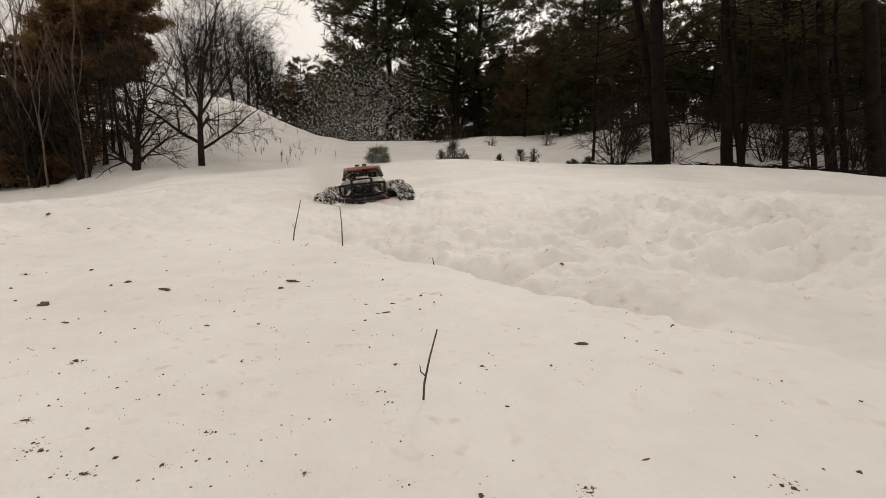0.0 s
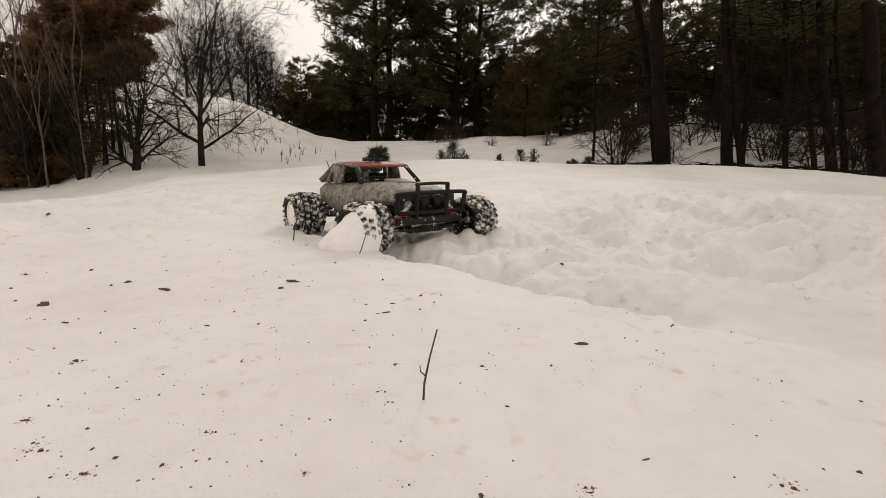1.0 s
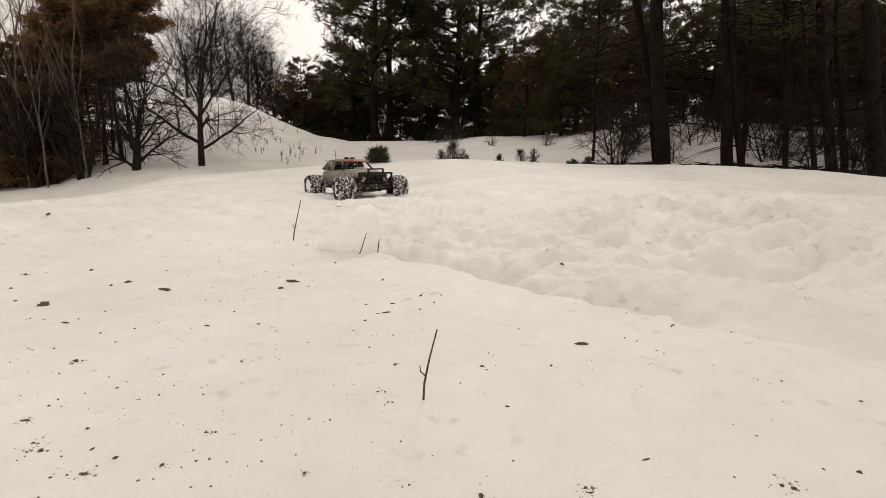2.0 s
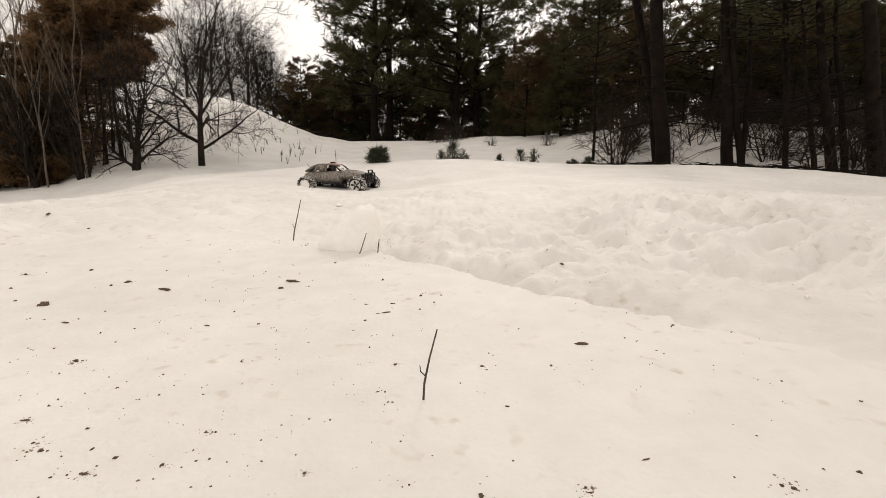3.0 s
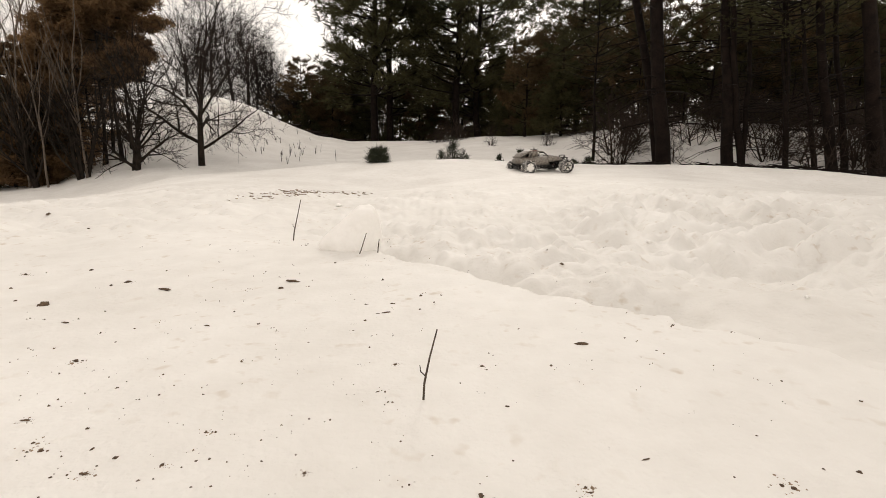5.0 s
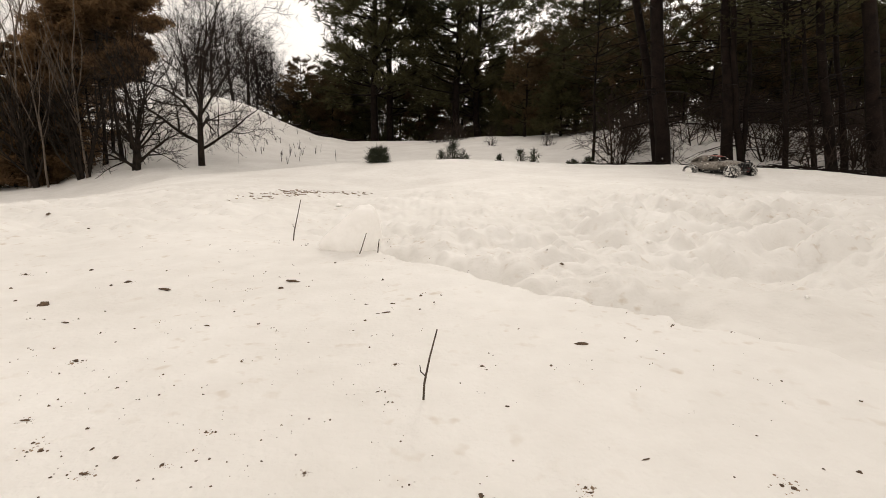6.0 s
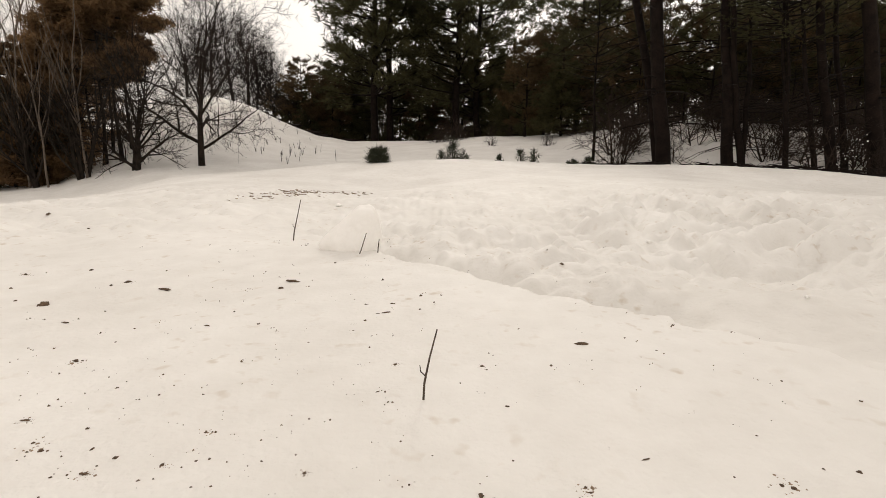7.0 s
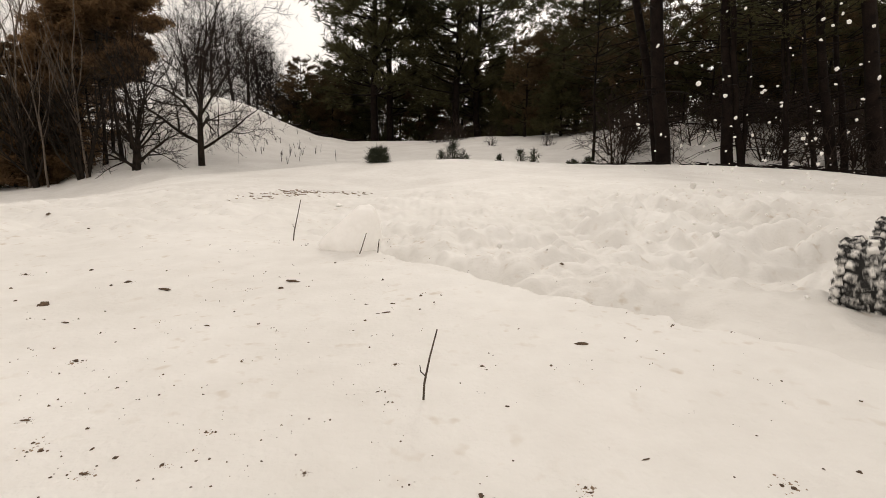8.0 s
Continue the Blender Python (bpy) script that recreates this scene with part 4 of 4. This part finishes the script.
def grit_patch(seed, x, y, reach):
    """Brown dust and crumbs melted into a shallow pit of the crust."""
    rng = np.random.default_rng(seed)
    v, f = [], []
    for _ in range(26):
        px, py = x + rng.normal() * reach, y + rng.normal() * reach * 0.8
        pz, h, k = down(px, py), reach * 0.13 * rng.lognormal(0, 0.5), len(v)
        for d in ((1, 0, 0), (-1, 0, 0), (0, 1, 0), (0, -1, 0), (0, 0, 0.4), (0, 0, -0.4)):
            v.append(np.array((px, py, pz)) + np.array(d) * h * rng.uniform(0.5, 1.6, 3))
        for q in ((0, 2, 4), (2, 1, 4), (1, 3, 4), (3, 0, 4), (2, 0, 5), (1, 2, 5), (3, 1, 5), (0, 3, 5)):
            f.append(tuple(k + b for b in q))
    tagged(new("grit_patch", mesh_of("grit_patch", v, f, SOIL, False)), "patch of brown grit melted into the crust", "litter", "grit patches", "stuff")


for k, (x, y, reach) in enumerate([(-0.384, 0.407, 0.006), (-0.310, 0.367, 0.005), (0.120, 0.350, 0.005), (0.287, 0.351, 0.007), (-0.235, 0.434, 0.004), (-0.431, 0.449, 0.004), (-0.249, 0.381, 0.003),
                                   (-0.493, 0.599, 0.006), (-0.716, 1.049, 0.008), (-0.120, 0.368, 0.003), (-1.018, 1.127, 0.009), (-0.063, 0.590, 0.004), (0.050, 0.587, 0.005)]):
    grit_patch(k, x, y, reach)


def litter():
    """Needles, grit and bark dust scattered over the crust."""
    rng = np.random.default_rng(8)
    v, f = [], []
    for _ in range(520):
        a, r = radians(rng.uniform(-48, 40)), 0.30 * (1.75 / 0.30) ** rng.uniform(0, 1)
        if rng.random() < 0.6 * (math.degrees(a) > -5) + 0.1:
            continue
        x, y = r * math.sin(a), r * math.cos(a)
        for _ in range(rng.integers(1, 4)):
            px, py = x + rng.normal() * 0.004, y + rng.normal() * 0.006
            pz, h = down(px, py), 0.0007 * (0.6 + 0.7 * r) * rng.lognormal(0, 0.45)
            k = len(v)
            for d in ((1, 0, 0), (-1, 0, 0), (0, 1, 0), (0, -1, 0), (0, 0, 1), (0, 0, -1)):
                v.append(np.array((px, py, pz)) + np.array(d) * h * rng.uniform(0.5, 1.7, 3))
            for q in ((0, 2, 4), (2, 1, 4), (1, 3, 4), (3, 0, 4), (2, 0, 5), (1, 2, 5), (3, 1, 5), (0, 3, 5)):
                f.append(tuple(k + b for b in q))
    tagged(new("litter", mesh_of("litter", v, f, DEBRIS, False)), "scattered needles and grit on the crusted snow", "litter", kind="stuff")


litter()


def lump_mesh(seed, subdivisions=3, rough=0.45, mat=LOOSE):
    rng = np.random.default_rng(seed)
    bm = bmesh.new()
    bmesh.ops.create_icosphere(bm, subdivisions=subdivisions, radius=1)
    for v in bm.verts:
        c = v.co.copy()
        v.co = c * (1 + rough * float(noise.noise(c * 1.3 + Vector((seed * 3.1, 0, 0)))) + rough * 0.4 * float(noise.noise(c * 3.5 + Vector((0, seed, 0)))))
    me = bpy.data.meshes.new("snow_lump")
    bm.to_mesh(me)
    bm.free()
    me.materials.append(mat)
    me.polygons.foreach_set("use_smooth", [True] * len(me.polygons))
    return me


LUMPS = [lump_mesh(k, 3, 0.55) for k in range(6)]


def snow_lump(k, x, y, sx, sy, sz, turn, lift=0.0):
    ob = new("snow_lump", LUMPS[k % 6])
    ob.matrix_basis = pose(x, y, down(x, y) + sz * 0.05 + lift, 8 * (k % 3), 0, turn) @ Matrix.Diagonal((sx, sy, sz, 1))
    return tagged(ob, "loose lump of broken snow on the churned track", "snow lump", "snow lumps")


snow_lump(0, 0.400, 0.93, 0.016, 0.015, 0.019, 0, 0.010)
rng = np.random.default_rng(21)
for k in range(9):
    a = radians(rng.uniform(-13, 43))
    edge = float(np.interp(math.degrees(a), CRUST[:, 0], CRUST[:, 1]))
    r = edge + (rng.uniform(0.3, 1.8))
    q = rng.uniform(0.008, 0.024) * (0.6 if r < 1.25 else 1.0)
    snow_lump(k, r * math.sin(a), r * math.cos(a), q * rng.uniform(0.8, 1.6), q * rng.uniform(0.8, 1.3), q * rng.uniform(0.35, 0.8), rng.uniform(0, 360))


# dead weeds on the far slope
def weed(seed, x, y, h):
    rng = np.random.default_rng(seed)
    s = Soup()
    for _ in range(rng.integers(1, 4)):
        d = rng.normal(size=2) * 0.16 * h
        s.tube([(0, 0, -0.05), (d[0] * 0.5, d[1] * 0.5, h * 0.5), (d[0], d[1], h * rng.uniform(0.7, 1.0))], [0.005, 0.004, 0.003], 4)
    ob = tagged(new("dry_weed", s.mesh("dry_weed", TWIG)), "dry weed standing in the snow of the slope", "weed", "dry weeds")
    ob.matrix_basis = pose(x, y, down(x, y), 0, 0, seed * 40)


rng = np.random.default_rng(9)
for k in range(55):
    a, r = radians(rng.uniform(-33, -12)), rng.uniform(12, 26)
    weed(k, r * math.sin(a), r * math.cos(a), rng.uniform(0.12, 0.36))
for k in range(110):
    a, r = radians(rng.uniform(-34, -17)), rng.uniform(13, 25)
    weed(100 + k, r * math.sin(a), r * math.cos(a), rng.uniform(0.1, 0.32))
for k in range(14):
    a, r = radians(rng.uniform(-17, -9)), rng.uniform(23.5, 26)
    x, y = r * math.sin(a), r * math.cos(a)
    ob = new("stone", crumb(200 + k, rng.uniform(0.08, 0.2), BARK))
    ob.matrix_basis = pose(x, y, down(x, y) + 0.05, 0, 0, (k * 50) % 70 - 35) @ Matrix.Diagonal((2.3, 1.2, 0.9, 1))
    tagged(ob, "dark stone bare of snow on the bank", "stone", "bank stones")

# slab of crust heaved up by the wheel
heap_mesh = lump_mesh(77, 4, 0.16)
for v in heap_mesh.vertices:
    c = v.co
    top = max(c.z, 0)
    v.co = Vector((c.x * 0.090 * (1 - 0.25 * top * top) + 0.028 * top, c.y * 0.05 + 0.02 * top, max(c.z, -0.6) * 0.112 * (1 + 0.30 * c.x)))
heap = tagged(new("snow_mound", heap_mesh), "heaved mound of packed snow beside the wheel track", "snow mound")

# soil clods dug up by the spinning wheels
CLOD_MESHES = [crumb(300 + k, 0.0058, SOIL) for k in range(5)]
rng = np.random.default_rng(33)
clods = []
for k in range(230):
    f = rng.uniform(0, 1)
    x, y = -1.16 + 0.06 * f + rng.normal() * 0.10, 3.0 + 1.15 * f + rng.normal() * 0.10
    if k % 5 == 0:
        x, y = -1.02 + 0.42 * f, 4.05 - 0.15 * f + rng.normal() * 0.10
    ob = new("soil_clod", CLOD_MESHES[k % 5])
    size = rng.uniform(0.5, 1.4)
    ob.scale = (1.7 * size, size, 0.7 * size)
    tagged(ob, "brown clod of soil dug out onto the snow", "soil clod", "soil clods")
    clods.append((ob, x, y, 3.15 + 0.35 * f + rng.uniform(0, 0.15), rng.uniform(0.3, 0.55)))


def speck_cloud(seed, count, spread, size):
    """A puff of flying snow grains."""
    rng = np.random.default_rng(seed)
    c, size = rng.normal(size=(count, 1, 3)) * spread, size * rng.uniform(0.4, 1.5, (count, 1, 1))
    tips = np.array([(1, 0, 0), (-1, 0, 0), (0, 1, 0), (0, -1, 0), (0, 0, 1), (0, 0, -1)])
    sides = np.array([(0, 2, 4), (2, 1, 4), (1, 3, 4), (3, 0, 4), (2, 0, 5), (1, 2, 5), (3, 1, 5), (0, 3, 5)])
    if count < 100:
        # few and large: rounder grains
        bm = bmesh.new()
        bmesh.ops.create_icosphere(bm, subdivisions=1, radius=1)
        bm.verts.index_update()
        tips, sides = np.array([tuple(q.co) for q in bm.verts]), np.array([[q.index for q in face.verts] for face in bm.faces])
        bm.free()
    k = len(tips)
    v = (c + tips * size * rng.uniform(0.6, 1.3, (count, k, 1)) * rng.uniform(0.6, 1.3, (count, 1, 3))).reshape(-1, 3).tolist()
    f = (np.arange(count)[:, None, None] * k + sides).reshape(-1, 3).tolist()
    return mesh_of("snow_spray", v, f, LOOSE)


# puffs: launch time, start, speed, grains, spread, grain size
PUFFS = []
rng = np.random.default_rng(71)
for k in range(18):
    PUFFS.append((rng.uniform(-0.45, -0.1), (-0.60 + rng.normal() * 0.08, 3.7 + rng.normal() * 0.1, 0.05), (rng.uniform(-0.9, 0.7), rng.uniform(-0.3, 0.6), rng.uniform(2.6, 4.2)), 420, 0.17, 0.0022))
for k in range(12):
    PUFFS.append((rng.uniform(-0.1, 0.15), (-0.72 + rng.normal() * 0.06, 2.9 + rng.normal() * 0.15, 0.05), (rng.uniform(-1.6, 0.2), rng.uniform(-0.4, 0.5), rng.uniform(1.6, 3.2)), 220, 0.12, 0.0018))
for k in range(12):
    PUFFS.append((rng.uniform(-0.14, -0.04), (-0.88 + rng.normal() * 0.06, 3.6 + rng.normal() * 0.1, 0.05), (rng.uniform(-0.8, 0.2), rng.uniform(-0.2, 0.3), rng.uniform(0.9, 2.3)), 2600, 0.085, 0.0013))
for k in range(8):
    PUFFS.append((rng.uniform(0.42, 0.55), (0.25 + rng.normal() * 0.05, 1.15, 0.03), (rng.uniform(0.5, 1.6), rng.uniform(0.0, 0.5), rng.uniform(0.6, 2.2)), 14, 0.06, 0.0040))
for k in range(14):
    PUFFS.append((3.1 + 0.09 * k, (-1.0 + 0.05 * k, 3.75, 0.06), (rng.uniform(-1.3, -0.1), rng.uniform(-0.3, 0.3), rng.uniform(0.7, 3.0)), 60, 0.09, 0.0030))
for k in range(10):
    PUFFS.append((5.3 + 0.16 * k, (1.9 + 0.26 * k, 5.35 - 0.05 * k, 0.08), (rng.uniform(-0.8, 0.6), rng.uniform(-0.3, 0.3), rng.uniform(0.8, 2.6)), 26, 0.10, 0.0055))
for k in range(14):
    PUFFS.append((7.28 + 0.03 * k, (2.5 - 0.06 * k, 2.3 - 0.06 * k, 0.06), (rng.uniform(-3.2, -0.2), rng.uniform(-0.3, 0.8), rng.uniform(1.6, 3.4)), 22, 0.26, 0.0055))
puffs = []
for k, (t0, start, speed, count, spread, size) in enumerate(PUFFS):
    ob = tagged(new("snow_spray", speck_cloud(500 + k, count, spread, size)), "grains of snow thrown up by the wheels", "snow spray", "snow spray", "stuff")
    puffs.append((ob, t0, start, speed))

# single larger clods of snow in the air
FLYING = [(0.06, (-0.12, 1.62, 0.02), (0.35, -0.35, 0.9), 0.035), (0.1, (-0.02, 1.55, 0.02), (0.3, -0.4, 0.8), 0.03), (0.1, (-0.1, 1.5, 0.02), (0.5, -0.3, 1.1), 0.022), (0.16, (-0.3, 1.5, 0.02), (0.1, -0.3, 0.9), 0.02),
          (0.22, (0.0, 1.4, 0.02), (0.5, -0.2, 0.8), 0.04), (0.3, (0.08, 1.32, 0.02), (0.7, -0.2, 0.7), 0.03), (0.36, (-0.05, 1.3, 0.02), (0.3, -0.1, 0.7), 0.025),
          (0.33, (0.1, 1.1, 0.05), (0.75, 0.1, 2.0), 0.022), (0.35, (0.05, 1.1, 0.05), (0.55, 0.4, 2.2), 0.012), (0.36, (0.1, 1.1, 0.05), (0.2, 0.5, 2.0), 0.010), (0.34, (0.12, 1.0, 0.03), (1.05, 0.0, 0.9), 0.055),
          (7.45, (1.6, 1.6, 0.05), (-1.5, -0.4, 2.6), 0.010), (7.5, (1.6, 1.5, 0.05), (-2.0, -0.3, 2.5), 0.009), (7.5, (1.5, 1.5, 0.05), (-2.9, -0.3, 2.2), 0.008), (7.55, (1.4, 1.5, 0.05), (-1.1, -0.2, 2.1), 0.008)]
flying = []
for k, (t0, start, speed, size) in enumerate(FLYING):
    ob = tagged(new("flying_snow_clod", LUMPS[k % 6]), "lump of snow flung through the air", "snow clod", "flying snow")
    ob.scale = (size, size * 0.8, size * 0.9)
    flying.append((ob, t0, start, speed))


# ---- what moves ----
def throw(ob, t0, start, speed, rest=-0.15, turn=300):
    """A toss: buried until t0, then a flight back down into the snow."""
    hold = pose(start[0], start[1], start[2] + rest - 0.25)
    rows = [(0.0, hold), (t0 - 1 / 30, hold)] if t0 > 0.04 else []
    fall = (speed[2] + math.sqrt(speed[2] ** 2 + 2 * 9.81 * 0.5)) / 9.81
    n = max(4, int(fall / 0.07))
    for i in range(n + 1):
        s = fall * i / n
        t = t0 + s
        if t < 0:
            continue
        if t > 8.0:
            break
        p = [start[c] + speed[c] * s for c in range(2)]
        rows.append((t, pose(p[0], p[1], start[2] + speed[2] * s - 4.905 * s * s, turn * 0.2 * s, turn * 0.3 * s, 0)))
    if rows[0][0] > 0:
        rows.insert(0, (0.0, rows[0][1]))
    rows.append((8.2, rows[-1][1]))
    walk(ob, rows)


# seconds, x, y, z, heading, pitch, roll, steering
TRUCK_ROWS = [
    (0.00, -0.520, 3.250, -0.076, 188.0, 0, 6, 34),
    (0.10, -0.426, 2.721, -0.015, 199.8, -3, 4, 22),
    (0.20, -0.332, 2.235, -0.030, 211.1, -4, -3, 25),
    (0.30, -0.244, 1.909, -0.030, 219.5, -3, 0, 25),
    (0.40, -0.201, 1.812, -0.041, 221.2, 0, 0, 22),
    (0.50, -0.190, 1.781, -0.034, 219.5, 0, 0, 18),
    (0.60, -0.204, 1.813, -0.041, 216.4, 0, 0, 18),
    (0.80, -0.216, 1.854, -0.051, 219.6, 0, 0, 18),
    (1.00, -0.236, 1.871, -0.038, 216.4, 0, 0, 15),
    (1.30, -0.434, 2.526, -0.053, 207.1, 0, 0, -12),
    (1.50, -0.424, 2.712, -0.052, 205.7, 0, 0, -12),
    (1.70, -0.494, 3.170, -0.048, 205.3, 0, 0, -12),
    (2.20, -0.850, 4.200, -0.022, 228.0, 0, 0, 0),
    (2.80, -1.130, 5.150, -0.074, 253.0, 0, 0, 0),
    (3.10, -1.053, 5.019, -0.069, 262.4, 0, 0, 0),
    (3.50, -0.827, 5.270, -0.060, 270.0, 0, 0, 0),
    (4.00, -0.374, 5.316, -0.034, 314.8, 0, 0, 0),
    (4.60, 0.310, 5.912, 0.030, 318.0, 5, 0, 0),
    (5.20, 1.800, 6.600, 0.102, 268.0, 0, 0, 0),
    (5.80, 3.226, 6.627, 0.070, 218.0, 0, 0, 0),
    (6.00, 3.688, 6.438, 0.024, 214.0, 0, 0, 0),
    (6.20, 4.201, 6.243, -0.019, 210.0, 0, 0, 0),
    (6.40, 4.581, 6.051, -0.044, 206.0, 0, 0, 0),
    (6.60, 4.920, 5.841, -0.079, 201.0, 0, 0, 0),
    (6.80, 5.200, 5.350, -0.080, 193.0, 0, 0, 0),
    (7.00, 5.350, 4.800, -0.063, 180.0, 0, 0, 0),
    (7.35, 4.600, 3.400, -0.019, 146.0, 0, 0, 0),
    (7.65, 2.600, 2.000, -0.015, 135.0, 0, 0, 0),
    (7.80, 1.620, 1.300, -0.019, 132.0, 0, 0, 0),
    (7.90, 1.290, 1.030, -0.045, 132.0, 0, 0, 0),
    (8.00, 1.217, 0.935, -0.056, 132.0, 0, 0, 5),
]


def truck_path():
    """Time, place and heading at every thirtieth of a second, smoothed through the rows."""
    t, *cols = zip(*TRUCK_ROWS)
    times = np.arange(0, 241) / 30
    t = np.array(t)
    out = [times]
    for c in cols:
        c = np.array(c, float)
        m = np.gradient(c, t)
        k = np.clip(np.searchsorted(t, times, "right") - 1, 0, len(t) - 2)
        h = t[k + 1] - t[k]
        s = (times - t[k]) / h
        out.append(c[k] * (2 * s ** 3 - 3 * s ** 2 + 1) + h * m[k] * (s ** 3 - 2 * s ** 2 + s) + c[k + 1] * (-2 * s ** 3 + 3 * s ** 2) + h * m[k + 1] * (s ** 3 - s ** 2))
    return np.array(out).T


def motions():
    path = truck_path()
    rows, spin = [], 0.0
    spins = {k: [] for k in truck_wheels}
    for i, (t, x, y, z, yaw, pitch, roll, steer) in enumerate(path):
        rows.append((t, pose(x, y, z, 0, 0, yaw) @ pose(0, 0, 0, pitch, roll, 0)))
        j = max(i, 1)
        step = path[j, 1:3] - path[j - 1, 1:3]
        ahead = np.array([-math.sin(radians(yaw)), math.cos(radians(yaw))])
        spin -= max(-60, min(60, math.degrees(float(step @ ahead) / 0.08) * 1.3))
        for k, p in WHEELS.items():
            spins[k].append((t, pose(*p, 0, 0, steer if k[1] == "F" else 0) @ pose(0, 0, 0, spin)))
    walk(truck, rows)
    for k, w in truck_wheels.items():
        walk(w, spins[k])
    # stalks brushed aside
    def lean(x, y, ry, rx=0.0, dz=0.0):
        return pose(x, y, down(x, y) + dz, rx, ry, 0)
    walk(bent_stalk, [(0, lean(-0.325, 1.514, -1)), (0.2, lean(-0.325, 1.514, 0)), (0.4, lean(-0.300, 1.470, 3)), (0.5, lean(-0.262, 1.39, 12, 4, -0.04)), (0.6, lean(-0.268, 1.372, 22, 2, -0.055)), (8.0, lean(-0.268, 1.372, 22, 2, -0.055))])
    walk(short_stalk, [(0, lean(-0.196, 1.393, 40, 0, -0.06)), (1.05, lean(-0.196, 1.393, 40, 0, -0.06)), (1.25, lean(-0.196, 1.393, 2)), (8.0, lean(-0.196, 1.393, 2))])
    walk(far_stalk, [(0, lean(-0.028, 1.42, -3)), (0.25, lean(-0.028, 1.42, -3)), (0.4, lean(0.0, 1.40, 50, 0, -0.06)), (8.0, lean(0.0, 1.40, 50, 0, -0.06))])
    hx, hy = -0.285, 1.45
    hz = float(snow_height(hx, hy, False))
    walk(heap, [(0, pose(hx, hy, hz - 0.2, 0, 0, 8)), (0.27, pose(hx, hy, hz - 0.2, 0, 0, 8)), (0.45, pose(hx, hy, hz + 0.01, 0, 0, 8)), (0.5, pose(hx, hy, hz + 0.012, 0, 0, 8)), (8.0, pose(hx, hy, hz + 0.012, 0, 0, 8))])
    for ob, x, y, t0, dur in clods:
        z = down(x, y)
        sx, sy = x + 0.25, y + 0.05
        walk(ob, [(0, pose(sx, sy, z - 0.12)), (t0 - 0.04, pose(sx, sy, z - 0.12)), (t0 + dur * 0.25, pose(sx - 0.08, sy, z + 0.14, 60, 20, 0)), (t0 + dur * 0.5, pose(sx - 0.15, sy - 0.02, z + 0.19, 110, 40, 0)),
                  (t0 + dur * 0.75, pose(sx - 0.21, y, z + 0.13, 160, 45, 0)), (t0 + dur, pose(x, y, z + 0.003, 180, 10, 0)), (8.0, pose(x, y, z + 0.003, 180, 10, 0))])
    for ob, t0, start, speed in puffs:
        throw(ob, t0, start, speed, -0.5, 60)
    for ob, t0, start, speed in flying:
        throw(ob, t0, start, speed)


motions()
